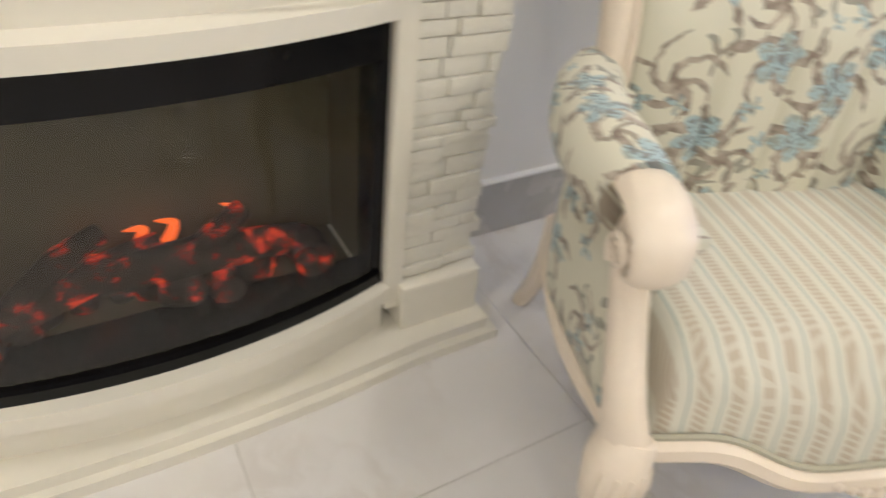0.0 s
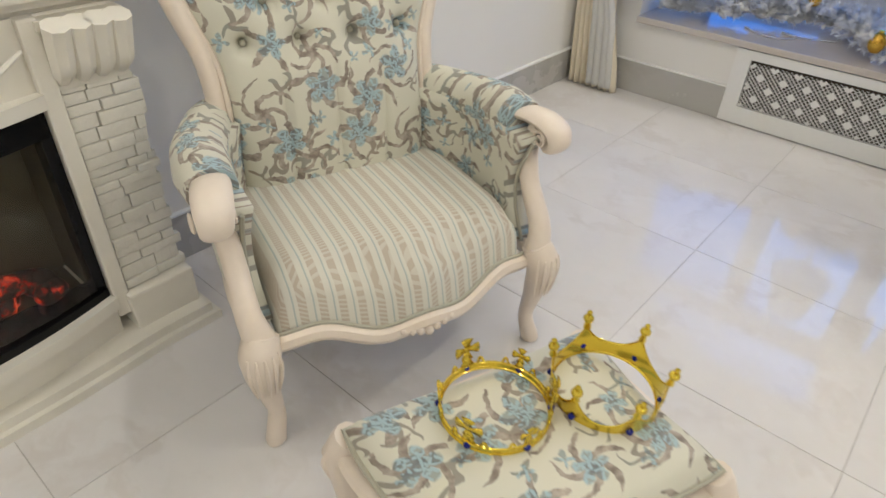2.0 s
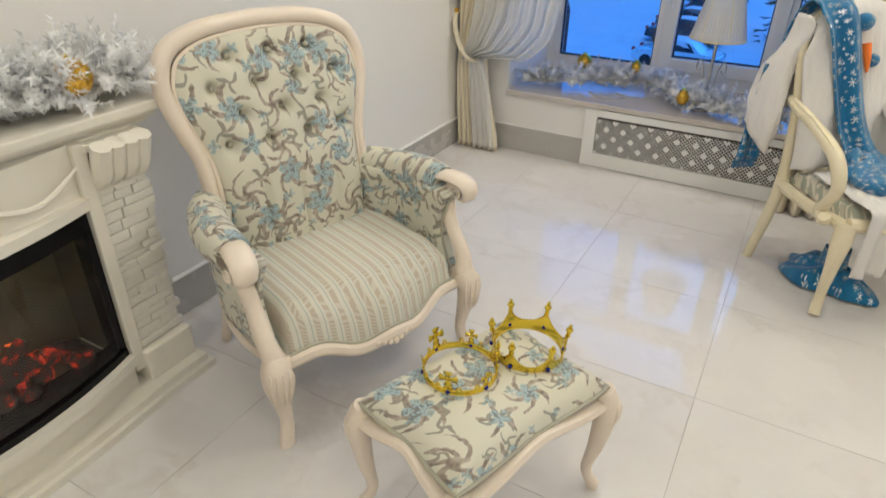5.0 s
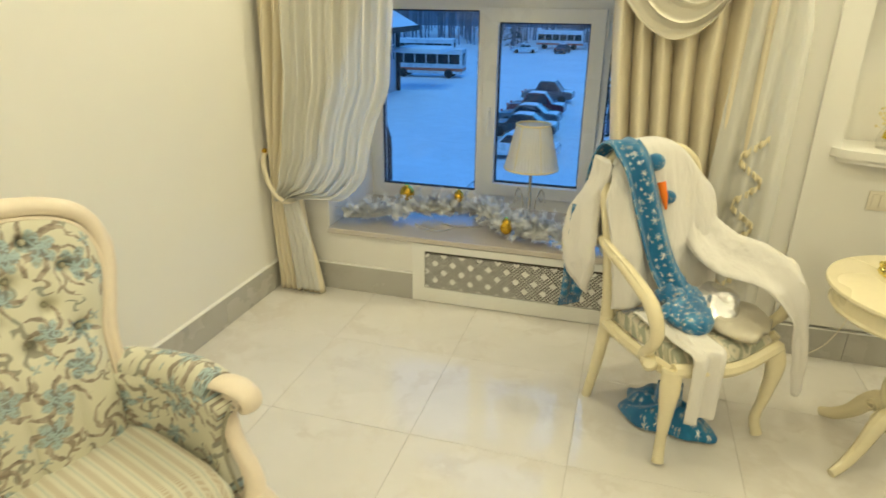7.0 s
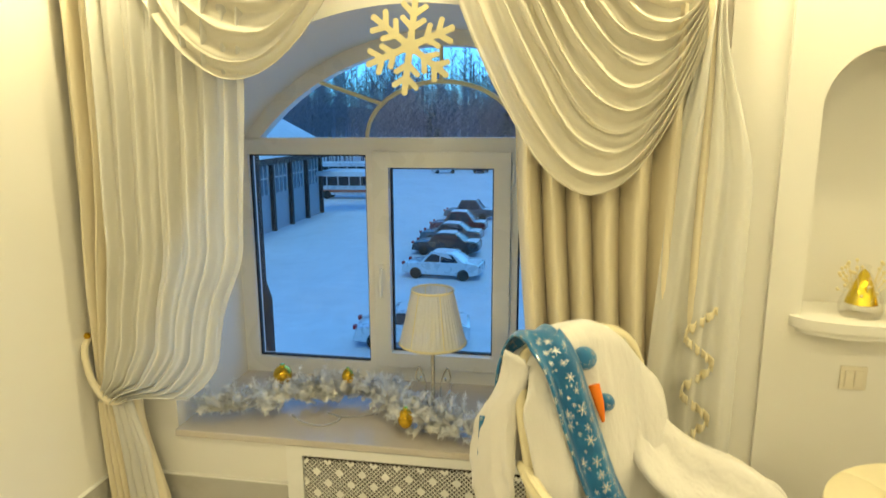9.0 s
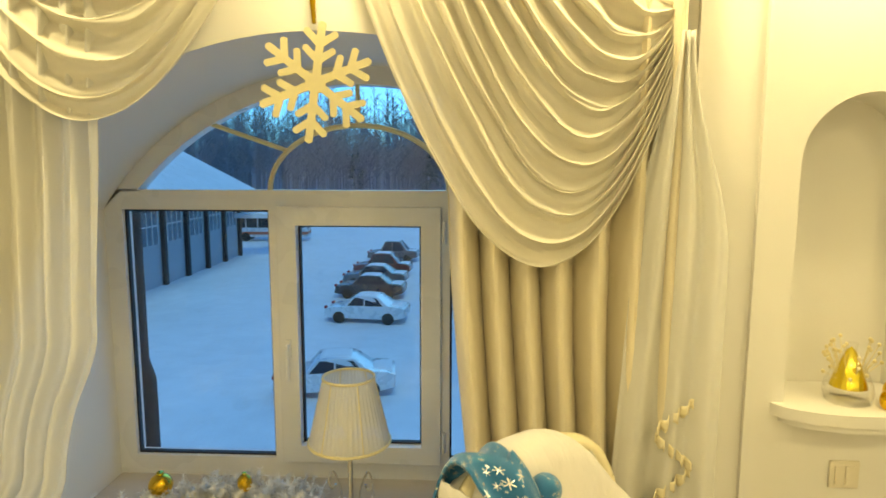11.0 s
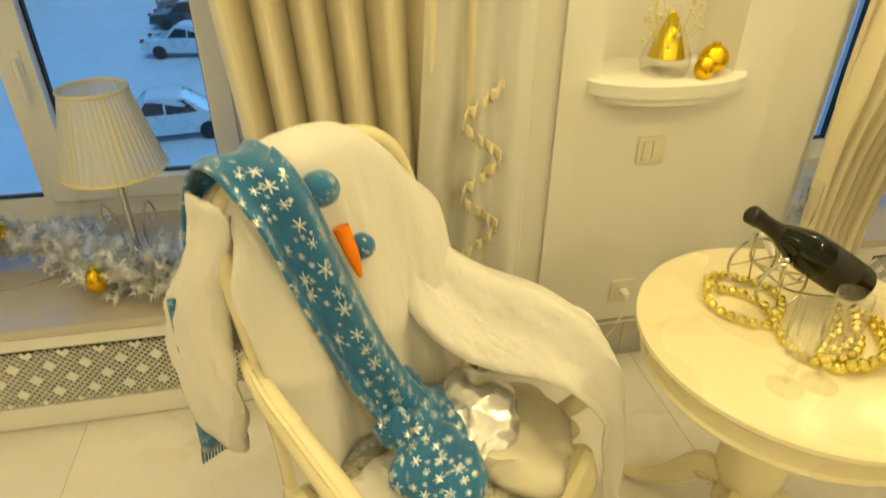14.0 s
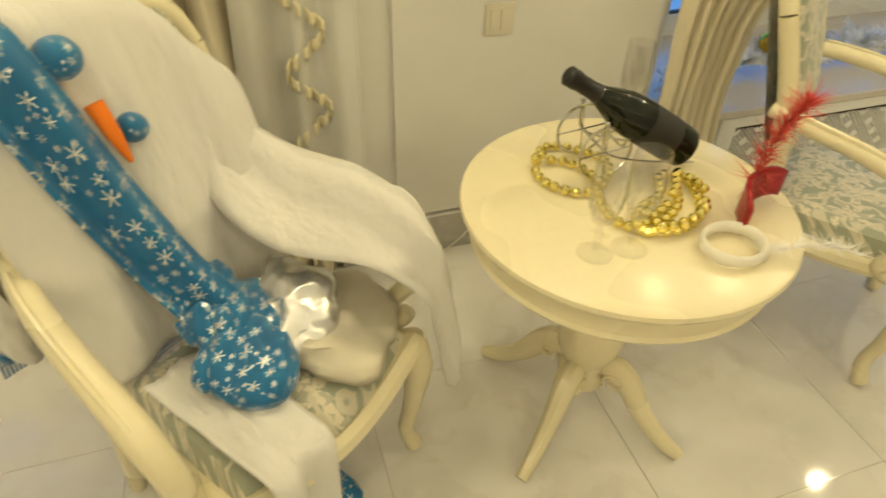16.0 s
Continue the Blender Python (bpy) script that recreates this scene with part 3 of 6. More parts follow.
for s in (-1, 1):
    a, b = sorted((FC + s * 0.372, FC + s * 0.41))
    part("upright", cube(FX, -0.925, a, b, 0.1, 0.84, 0.006), M["mantel"], fp, smooth=False)
    a, b = sorted((FC + s * 0.4, FC + s * 0.56))
    part("pillar", cube(FX, -0.95, a, b, 0.1, 0.84), M["mantel"], fp, smooth=False)
    a, b = sorted((FC + s * 0.4, FC + s * 0.575))
    part("pedestal", cube(FX, -0.905, a, b, 0.05, 0.16, 0.008), M["mantel"], fp, smooth=False)


def bowed(y0, y1, z0, z1, flat, bow, back, bm=None, n=24):
    bm = bm or bmesh.new()
    ys = [y0 + (y1 - y0) * k / n for k in range(n + 1)]
    fr = [(fire_x(y, flat, bow), y) for y in ys]
    vs = [[bm.verts.new((x, y, z)) for x, y in fr + [(back, y1), (back, y0)]] for z in (z0, z1)]
    bm.faces.new(vs[0][::-1])
    bm.faces.new(vs[1])
    m = len(vs[0])
    for k in range(m):
        bm.faces.new((vs[0][k], vs[0][(k + 1) % m], vs[1][(k + 1) % m], vs[1][k]))
    return bm


part("lower_panel", bowed(FC - 0.372, FC + 0.372, 0.05, 0.145, -0.95, 0.07, FX), M["mantel"], fp)
part("lower_lip", bowed(FC - 0.376, FC + 0.376, 0.135, 0.168, -0.932, 0.085, FX), M["mantel"], fp)
upper = bowed(FC - 0.372, FC + 0.372, 0.69, 0.84, -0.955, 0.05, FX)
part("upper_panel", upper, M["mantel"], fp)
part("upper_lip", bowed(FC - 0.376, FC + 0.376, 0.665, 0.695, -0.935, 0.08, FX), M["mantel"], fp)
orn = bmesh.new()
for s in (-1, 1):
    tube(curve([(-0.925 + 0.02, FC + s * 0.36, 0.79), (-0.91 + 0.015, FC + s * 0.24, 0.735), (-0.9 + 0.0, FC + s * 0.12, 0.76), (-0.893, FC + s * 0.03, 0.79)]), [0.004, 0.008, 0.006, 0.004], 6, orn)
part("ornament", orn, M["mantel"], fp, "raised scroll relief")
for dx, z0, z1 in ((0.0, 0.0, 0.026), (-0.016, 0.026, 0.052)):
    part("plinth_step", bowed(FC - 0.6 - dx, FC + 0.6 + dx, z0, z1, -0.85 + dx, 0.025, FX), M["mantel"], fp)
for dx, z0, z1 in ((0.0, 0.868, 0.897), (-0.022, 0.85, 0.87), (-0.04, 0.832, 0.852)):
    part("shelf_moulding", cube(FX, -0.915 + dx, FC - 0.665 - dx, FC + 0.665 + dx, z0, z1, 0.006), M["mantel"], fp, smooth=False)
for s in (-1, 1):
    cb = bmesh.new()
    yc = FC + s * 0.485
    for k in range(4):
        y = yc - 0.06 + 0.04 * k
        tube(curve([(-0.945, y, 0.71), (-0.915, y, 0.74), (-0.9, y, 0.79), (-0.885, y, 0.83)], 4), [0.018, 0.024, 0.026, 0.027], 8, cb)
    box(cb, -1.0, -0.915, yc - 0.085, yc + 0.085, 0.815, 0.834)
    box(cb, -1.0, -0.935, yc - 0.075, yc + 0.075, 0.69, 0.712)
    part("corbel", cb, M["mantel"], fp, "fluted corbel")
# stacked stones on both pillars, front and outer side
rng = random.Random(5)
for s in (-1, 1):
    z = 0.163
    while z < 0.685:
        h = rng.uniform(0.018, 0.04)
        h = min(h, 0.69 - z)
        y, end = 0.412, 0.575
        while y < end - 0.01:
            w = min(rng.uniform(0.04, 0.12), end - y)
            a, b = sorted((FC + s * (y + 0.001), FC + s * (y + w - 0.001)))
            out = rng.uniform(0.003, 0.013)
            side = rng.uniform(-0.012, 0.006) if y + w > end - 0.012 else 0
            a, b = (a, b + side) if s > 0 else (a - side, b)
            part("stone", cube(-0.96, -0.945 + out, a, b, z + 0.0006, z + h - 0.0006, 0.003), M["rock"], fp)
            y += w
        x = FX + 0.01
        while x < -0.955:
            w = min(rng.uniform(0.06, 0.12), -0.95 - x)
            out = rng.uniform(0.002, 0.012)
            a, b = sorted((FC + s * 0.555, FC + s * (0.56 + out)))
            part("stone", cube(x + 0.001, x + w - 0.001, a, b, z + 0.0006, z + h - 0.0006, 0.003), M["rock"], fp)
            x += w
        z += h
# the electric fire
fire = part("electric_fire", bowed(FC - 0.37, FC + 0.37, 0.6, 0.668, -0.96, 0.075, -1.0), M["black"], fp, "black bowed fire insert")
part("trim_bottom", bowed(FC - 0.37, FC + 0.37, 0.166, 0.19, -0.955, 0.08, -1.0), M["black"], fp)
for s in (-1, 1):
    a, b = sorted((FC + s * 0.345, FC + s * 0.371))
    part("trim_side", cube(-1.0, -0.942, a, b, 0.166, 0.668, 0.003), M["black"], fp)
# inner box; its lining colour carries the reflection of the glass before it
box_bm = bmesh.new()
box(box_bm, -1.15, -1.14, FC - 0.35, FC + 0.35, 0.16, 0.66)
for s in (-1, 1):
    a, b = sorted((FC + s * 0.348, FC + s * 0.358))
    box(box_bm, -1.14, -0.98, a, b, 0.16, 0.66)
box(box_bm, -1.14, -0.98, FC - 0.34, FC + 0.34, 0.155, 0.17)
box(box_bm, -1.14, -0.98, FC - 0.34, FC + 0.34, 0.65, 0.66)
part("firebox", box_bm, M["reflection_lining"], fp, "dim inner box, lightened in colour for reflections in the glass", smooth=False)
gl = bmesh.new()
sheet(lambda u, v: (fire_x(FC - 0.346 + 0.692 * u, -0.962, 0.075), FC - 0.346 + 0.692 * u, 0.188 + 0.414 * v), 24, 2, gl)
g = part("fire_glass", gl, M["fireglass"], fp, "bowed dark glass")
g.visible_shadow = False
bed = bmesh.new()
for k in range(34):
    y = FC + rng.uniform(-0.3, 0.3)
    ball(rng.uniform(0.02, 0.045), (-1.04 + rng.uniform(-0.04, 0.05), y, 0.185 + rng.uniform(0, 0.03)), bed, 8, 6)
part("ember_bed", bed, M["ember"], fp, "glowing red embers")
for k, (y0, y1, z0, z1, r) in enumerate(((-0.27, 0.02, 0.2, 0.27, 0.028), (-0.08, 0.26, 0.26, 0.22, 0.03), (0.0, 0.16, 0.2, 0.31, 0.022), (-0.2, -0.06, 0.25, 0.32, 0.02))):
    lb = tube(curve([(-1.02, FC + y0, z0), (-1.03, FC + (y0 + y1) / 2, (z0 + z1) / 2 + 0.015), (-1.06, FC + y1, z1)], 6), [r, r * 1.15, r * 0.9], 9)
    part("log", lb, M["ember"], fp, "charred glowing log")
for k in range(4):
    y = FC + (-0.1, 0.03, 0.14, -0.02)[k]
    fl = tube(curve([(-1.1, y, 0.24), (-1.1, y + 0.02, 0.28), (-1.1, y - 0.01, 0.285 + 0.008 * (k % 3))], 5), [0.012, 0.009, 0.001], 6)
    part("flame", fl, M["flame"], fp, "orange flame")

# ---- armchair ----


def leg_cabriole(x, y, z, out, name_parent, mat, h_knee=0.0, tall=0.27, r=0.034):
    ox, oy = out
    pts = curve([(x, y, tall), (x + ox * 0.018, y + oy * 0.018, tall * 0.78), (x + ox * 0.006, y + oy * 0.006, tall * 0.45), (x - ox * 0.01, y - oy * 0.01, tall * 0.2), (x + ox * 0.008, y + oy * 0.008, 0.012)], 6)
    b = tube(pts, [r * 1.1, r * 1.15, r * 0.8, r * 0.6, r * 0.62, r * 0.7], 10)
    return part("leg", b, mat, name_parent)


def armchair(m):
    c = thing("armchair", "cream carved armchair with buttoned blue floral back and striped seat", "armchair", m)
    W = 0.335
    uvb = lambda co: (co.x, co.z)
    # seat cushion
    def seat(u, v):
        a = (u - 0.5) * 2
        front = 0.02 - 0.055 * (abs(a) ** 2.2) + 0.02 * math.cos(a * math.pi) * (1 - abs(a))
        half = 0.31 - 0.02 * max(0, -(v - 0.5))
        y = -0.5 + v * (front + 0.5)
        x = a * half * (1.0 if v > 0.3 else 0.9 + 0.1 * v / 0.3)
        edge = min(1, (1 - abs(a)) / 0.16, (1 - v) / 0.16 + 0.0)
        z = 0.3 + 0.115 * math.sqrt(max(0, 1 - (1 - max(0, edge)) ** 2)) + 0.015 * (1 - a * a) * math.sin(math.pi * v)
        dip = 0.03 * (0.5 + 0.5 * math.cos(a * math.pi)) - 0.012 * math.cos(3 * a * math.pi) + 0.014
        z -= dip * smoothstep((v - 0.78) / 0.22)
        if v > 0.93:
            y += 0.012
        return (x, y, z)
    sb = sheet(seat, 41, 31)
    part("seat", sb, M["stripe"], c, "beige and blue striped seat cushion", uv=lambda co: (co.x, co.y + co.z))
    # front apron
    def front_y(a):
        return 0.03 - 0.055 * (abs(a) ** 2.2) + 0.02 * math.cos(a * math.pi) * (1 - abs(a))
    pts, top = [], []
    for k in range(33):
        a = -1 + k / 16
        pts.append((a * 0.325, front_y(a), 0.278 - 0.03 * (0.5 + 0.5 * math.cos(a * math.pi)) + 0.012 * math.cos(3 * a * math.pi)))
        top.append((a * 0.32, front_y(a) + 0.004, 0.303 - 0.03 * (0.5 + 0.5 * math.cos(a * math.pi)) + 0.012 * math.cos(3 * a * math.pi)))
    part("seat_rail", tube(pts, 0.021, 8, wide=1.0), M["cream"], c, "carved cream front rail")
    part("piping", tube([(x, y - 0.002, z - 0.002) for x, y, z in top], 0.005, 6), M["piping"], c)
    for k in range(-3, 4):
        part("carved_bead", ball(0.012 - 0.0012 * abs(k), (k * 0.02, front_y(k * 0.02 / 0.325) + 0.016, 0.24 + 0.004 * abs(k)), None, 8, 6), M["cream"], c)
    for s in (-1, 1):
        # front leg with its carved knee
        leg = part("leg", tube(curve([(s * 0.345, -0.015, 0.31), (s * 0.36, 0.004, 0.25), (s * 0.352, -0.006, 0.16), (s * 0.342, -0.012, 0.08), (s * 0.355, 0.0, 0.014), (s * 0.356, 0.002, 0.0)], 6), [0.036, 0.044, 0.036, 0.024, 0.019, 0.022, 0.024, 0.02], 12), M["cream"], c)
        for k in range(5):
            an = radians(-50 + 25 * k) + (math.pi / 2)
            p = [(s * 0.357 + 0.043 * math.cos(an) * f, 0.0 + 0.043 * math.sin(an) * f, z) for f, z in ((0.93, 0.29), (1.0, 0.255), (0.9, 0.21), (0.7, 0.17))]
            part("carved_leaf", tube(curve(p, 3), [0.002, 0.006, 0.005, 0.001], 6), M["cream"], leg)
        part("leg", tube(curve([(s * 0.27, -0.5, 0.28), (s * 0.27, -0.52, 0.14), (s * 0.275, -0.58, 0.0)], 6), [0.026, 0.022, 0.018], 8), M["cream"], c)
        part("side_rail", tube(curve([(s * 0.34, -0.02, 0.285), (s * 0.35, -0.2, 0.27), (s * 0.32, -0.38, 0.275), (s * 0.27, -0.5, 0.28)], 5), 0.02, 8), M["cream"], c)
        # arm: wooden front post with scroll, padded arm and side panel
        post = tube(curve([(s * 0.35, -0.012, 0.3), (s * 0.36, -0.03, 0.36), (s * 0.358, -0.085, 0.45), (s * 0.364, -0.11, 0.535), (s * 0.376, -0.085, 0.59)], 7), [0.034, 0.027, 0.024, 0.025, 0.028], 10, wide=1.0)
        arm_post = part("arm_post", post, M["cream"], c, "carved cream arm post")
        hand = tube(curve([(s * 0.36, -0.16, 0.604), (s * 0.368, -0.11, 0.612), (s * 0.376, -0.068, 0.61), (s * 0.382, -0.036, 0.594), (s * 0.384, -0.03, 0.565), (s * 0.384, -0.052, 0.548), (s * 0.383, -0.072, 0.56), (s * 0.383, -0.064, 0.578)], 6), [0.016, 0.018, 0.018, 0.017, 0.015, 0.013, 0.01, 0.006], 12, wide=2.1, side=(1, 0, 0))
        part("arm_scroll", hand, M["cream"], arm_post, "scrolled hand rest")
        for e in (-1, 1):
            sp = [(s * 0.383 + e * 0.037, -0.056 + (0.006 + 0.0035 * k / 3) * math.cos(k * 0.7), 0.575 + (0.006 + 0.0035 * k / 3) * math.sin(k * 0.7)) for k in range(16)]
            part("volute", tube(sp, 0.003, 5), M["cream"], arm_post)
        pts = curve([(s * 0.362, -0.135, 0.585), (s * 0.362, -0.22, 0.585), (s * 0.345, -0.33, 0.578), (s * 0.3, -0.45, 0.575), (s * 0.27, -0.5, 0.585)], 6)
        part("arm_pad", tube(pts, [0.05, 0.058, 0.058, 0.054, 0.04], 14), M["floral"], c, "padded floral arm", uv=lambda co, s=s: (co.y + 0.3, co.z - s * co.x))
        def panel(u, v, s=s):
            y = -0.06 - 0.44 * u
            o = 0.365 - 0.095 * smoothstep((u - 0.5) / 0.5)
            bulge = 0.022 * math.sin(math.pi * v)
            y2 = y - 0.05 * math.sin(v * math.pi) * (1 - u) ** 2
            return (s * (o - 0.03 + bulge * 0.3), y2, 0.3 + 0.28 * v)
        pb = sheet(panel, 16, 10)
        ob = part("arm_side", pb, M["floral"], c, "floral upholstered side", uv=lambda co: (co.y + 0.7, co.z))
        thicken(ob, 0.055)
        pp = [(s * 0.332, -0.055 - 0.05 * math.sin(k / 10 * math.pi), 0.3 + 0.27 * k / 10) for k in range(11)]
        part("piping", tube(pp, 0.005, 6), M["piping"], c)
    # back: outline half-width by height
    def outline(n=40, grow=0.0):
        prof = [(0.27, 0.55), (0.268, 0.64), (0.275, 0.72), (0.3, 0.8), (0.322, 0.88), (0.322, 0.95), (0.282, 1.018), (0.175, 1.058), (0.0, 1.072)]
        right = curve([(x + grow, 0, z + (grow if z > 0.9 else 0)) for x, z in prof], 6)
        pts = [Vector(p) for p in right]
        return pts + [Vector((-p.x, 0, p.z)) for p in pts[-2::-1]]
    def lean(z):
        return -0.46 - 0.11 * smoothstep((z - 0.5) / 0.75) - 0.05 * (z - 0.5)
    loop = outline()
    part("back_frame", tube([(p.x, lean(p.z), p.z) for p in loop], [0.022, 0.025, 0.026, 0.026, 0.026, 0.026, 0.026, 0.025, 0.022], 12, wide=1.3, side=(0, 1, 0)), M["cream"], c, "moulded cream show-wood frame")
    part("back_moulding", tube([(p.x * 0.925, lean(p.z) + 0.026, 0.55 + (p.z - 0.55) * 0.955) for p in loop], 0.007, 6), M["cream"], c)
    for s in (-1, 1):
        part("collar", lathe([(0.03, 0), (0.035, 0.006), (0.03, 0.014)], 14, (s * 0.27, lean(0.57), 0.572)), M["trim"], c, "gilt ring")
    prof = [(p.z, abs(p.x)) for p in loop[: len(loop) // 2 + 1]]
    def half_at(z):
        for (z0, w0), (z1, w1) in zip(prof, prof[1:]):
            if z0 <= z <= z1:
                return w0 + (w1 - w0) * (z - z0) / max(1e-6, z1 - z0)
        return prof[0][1] if z < prof[0][0] else 0.0
    tufts = [(x, z) for z, row in ((0.985, (-0.13, 0.0, 0.13)), (0.905, (-0.2, -0.066, 0.066, 0.2)), (0.825, (-0.13, 0.0, 0.13)), (0.745, (-0.19, -0.065, 0.065, 0.19))) for x in row]
    def back(u, v):
        z = 0.4 + 0.66 * v
        hw = max(0.0, half_at(min(1.069, 0.55 + (z - 0.55) * 1.03)) - 0.02) if z > 0.55 else 0.255
        x = (u - 0.5) * 2 * hw
        puff = 0.075 * (max(0.0, 1 - abs((u - 0.5) * 2) ** 4) ** 0.5) * (max(0.0, 1 - max(0, (z - 0.55) / 0.505) ** 5) ** 0.5)
        for tx, tz in tufts:
            d = math.hypot(x - tx, z - tz)
            puff -= 0.04 * math.exp(-(d / 0.017) ** 2) + 0.016 * math.exp(-(d / 0.05) ** 2)
        if z < 0.72:
            puff -= 0.012 * max(0, math.cos(x / 0.125 * 2 * math.pi)) ** 8 * min(1, (0.72 - z) / 0.1)
        return (x, lean(z) + puff + 0.005, z)
    part("backrest", sheet(back, 71, 81), M["floral"], c, "deep-buttoned floral backrest", uv=lambda co: (co.x + 1.3, co.z))
    part("back_panel", sheet(lambda u, v: ((u - 0.5) * 2 * half_at(0.5 + 0.552 * v) * 0.98, lean(0.5 + 0.552 * v) - 0.025, 0.5 + 0.552 * v), 12, 16), M["floral"], c, uv=uvb)
    part("back_lower", cube(-0.26, 0.26, -0.53, -0.49, 0.27, 0.6, 0.01), M["floral"], c, uv=uvb)
    btn = [(x, lean(z) + 0.03, z) for x, z in tufts]
    for p in btn:
        part("button", ball(0.009, p, None, 8, 6), M["piping"], c)
    return c


armchair(pose(-0.286, -1.6645, 0, 0, 0, -109))

# ---- footstool and crowns ----


def footstool(m):
    c = thing("footstool", "cream carved footstool with a blue floral padded top", "footstool", m)
    A, B = 0.247, 0.17
    def edge(t):
        """the serpentine outline"""
        a = 2 * math.pi * t
        cx, sy = math.cos(a), math.sin(a)
        k = 1 / max(abs(cx), abs(sy))
        k = k ** 0.93
        wob = 1 + 0.03 * math.cos(4 * a + math.pi) * 1.2
        return cx * k * A * wob, sy * k * B * wob
    def top(u, v):
        x, y = edge(u)
        r = v
        z = 0.335 + 0.055 * math.sqrt(max(0, 1 - r ** 4))
        return (x * r, y * r, z)
    part("pad", sheet(top, 64, 14, closed=True), M["floral"], c, "floral padded top", uv=lambda co: (co.x + 2.15, co.y * 1.0 + co.z))
    part("piping", tube([(*edge(k / 64), 0.337) for k in range(64)], 0.005, 6, closed=True), M["piping"], c)
    rail = []
    for k in range(64):
        x, y = edge(k / 64)
        rail.append((x * 1.0, y * 1.0, 0.31 + 0.014 * math.cos(4 * 2 * math.pi * k / 64)))
    part("rail", tube(rail, 0.022, 8, closed=True, wide=0.7, side=(0, 0, 1)), M["cream"], c, "carved cream rail")
    for sx in (-1, 1):
        for sy in (-1, 1):
            X, Y = sx * (A - 0.005), sy * (B - 0.005)
            leg = part("leg", tube(curve([(X, Y, 0.33), (X + sx * 0.012, Y + sy * 0.012, 0.27), (X + sx * 0.004, Y + sy * 0.004, 0.15), (X - sx * 0.006, Y - sy * 0.006, 0.07), (X + sx * 0.012, Y + sy * 0.012, 0.014), (X + sx * 0.02, Y + sy * 0.02, 0.008)], 6), [0.026, 0.033, 0.025, 0.016, 0.014, 0.018, 0.012], 10), M["cream"], c)
            for k in range(3):
                an = math.atan2(sy, sx) + radians(-40 + 40 * k)
                leaf = curve([(X + 0.03 * math.cos(an), Y + 0.03 * math.sin(an), 0.31), (X + sx * 0.01 + 0.033 * math.cos(an), Y + sy * 0.01 + 0.033 * math.sin(an), 0.27), (X + 0.024 * math.cos(an), Y + 0.024 * math.sin(an), 0.2)], 4)
                part("carved_leaf", tube(leaf, [0.004, 0.008, 0.002], 6), M["cream"], leg)
    return c


STOOL = pose(0.167, -1.88, 0, 0, 0, 70)
footstool(STOOL @ Matrix.Diagonal((1, 1, 1.07, 1)))


def crown(m, style):
    c = thing("crown", "shiny gold plastic toy crown with tall points and blue jewels" if style else "shiny gold plastic toy crown with cross finials and blue jewels", "toy crown", m, group="toy crowns")
    R, n = 0.087, 6
    tall = 0.03 if style else 0.014
    def at(a, z):
        r = R * (1.0 + 0.09 * z / 0.08)
        return Vector((r * math.cos(a), r * math.sin(a), z))
    if style:
        # one thin wall whose top edge swings up into the points
        def wall(u, v):
            f = (u * n) % 1.0
            d = abs(f - 0.5) * 2
            top = tall + 0.036 * d ** 2.6
            return at(2 * math.pi * u, 0.002 + (top - 0.002) * v)
        thicken(part("band", sheet(wall, 120, 8, closed=True), M["gold"], c), 0.002)
    else:
        thicken(part("band", sheet(lambda u, v: at(2 * math.pi * u, 0.002 + tall * v), 64, 4, closed=True), M["gold"], c), 0.002)
        part("rim", tube([at(2 * math.pi * k / 48, tall) for k in range(48)], 0.0026, 6, closed=True), M["gold"], c)
    part("rim", tube([at(2 * math.pi * k / 48, 0.003) for k in range(48)], 0.003, 6, closed=True), M["gold"], c)
    for k in range(n):
        a0 = 2 * math.pi * k / n
        if style:
            fin = tube([at(a0, 0.06), at(a0, 0.074)], [0.007, 0.0045], 8)
            ball(0.0095, at(a0, 0.08), fin, 10, 8, (1, 1, 0.8))
            ball(0.005, at(a0, 0.092), fin, 8, 6)
            part("finial", fin, M["gold"], c)
        else:
            big = k % 2 == 0
            zc = tall + (0.036 if big else 0.026)
            w = 0.02 if big else 0.014
            pk = bmesh.new()
            # a cross with flared arms on a short foot
            for q in range(4):
                t = math.pi / 2 * q
                ends = [(0.22, -0.18), (1.0, -0.52), (1.12, 0.0), (1.0, 0.52), (0.22, 0.18)]
                vs = []
                for x, y in ends:
                    xx, yy = x * math.cos(t) - y * math.sin(t), x * math.sin(t) + y * math.cos(t)
                    vs.append(pk.verts.new(at(a0 + xx * w / R, zc + yy * w)))
                pk.faces.new(vs)
            pk.faces.new([pk.verts.new(at(a0 + x * w / R, zc + y * w)) for x, y in ((-0.24, -0.24), (0.24, -0.24), (0.24, 0.24), (-0.24, 0.24))])
            pk.faces.new([pk.verts.new(at(a0 + x * w / R, z)) for x, z in ((-0.7, tall), (0.7, tall), (0.2, zc - w * 0.8), (-0.2, zc - w * 0.8))])
            ob = part("cross", pk, M["gold"], c)
            thicken(ob, 0.0025)
            for e in (-1, 1):
                lobe = [at(a0 + e * (0.22 + 0.13 * f), tall + 0.013 * math.sin(math.pi * f)) for f in [i / 8 for i in range(9)]]
                part("scallop", tube(lobe, 0.0024, 6), M["gold"], c)
        part("jewel", ball(0.0062, at(a0, 0.017 if style else 0.009) * 1.02, None, 8, 6), M["jewel"], c, "blue plastic jewel")
    return c


crown(pose(0.098, -1.89, 0.415, 0, 0, 40), 0)
crown(pose(0.207, -1.735, 0.409, 3, 2, 25), 1)

# ---- open-arm chairs ----


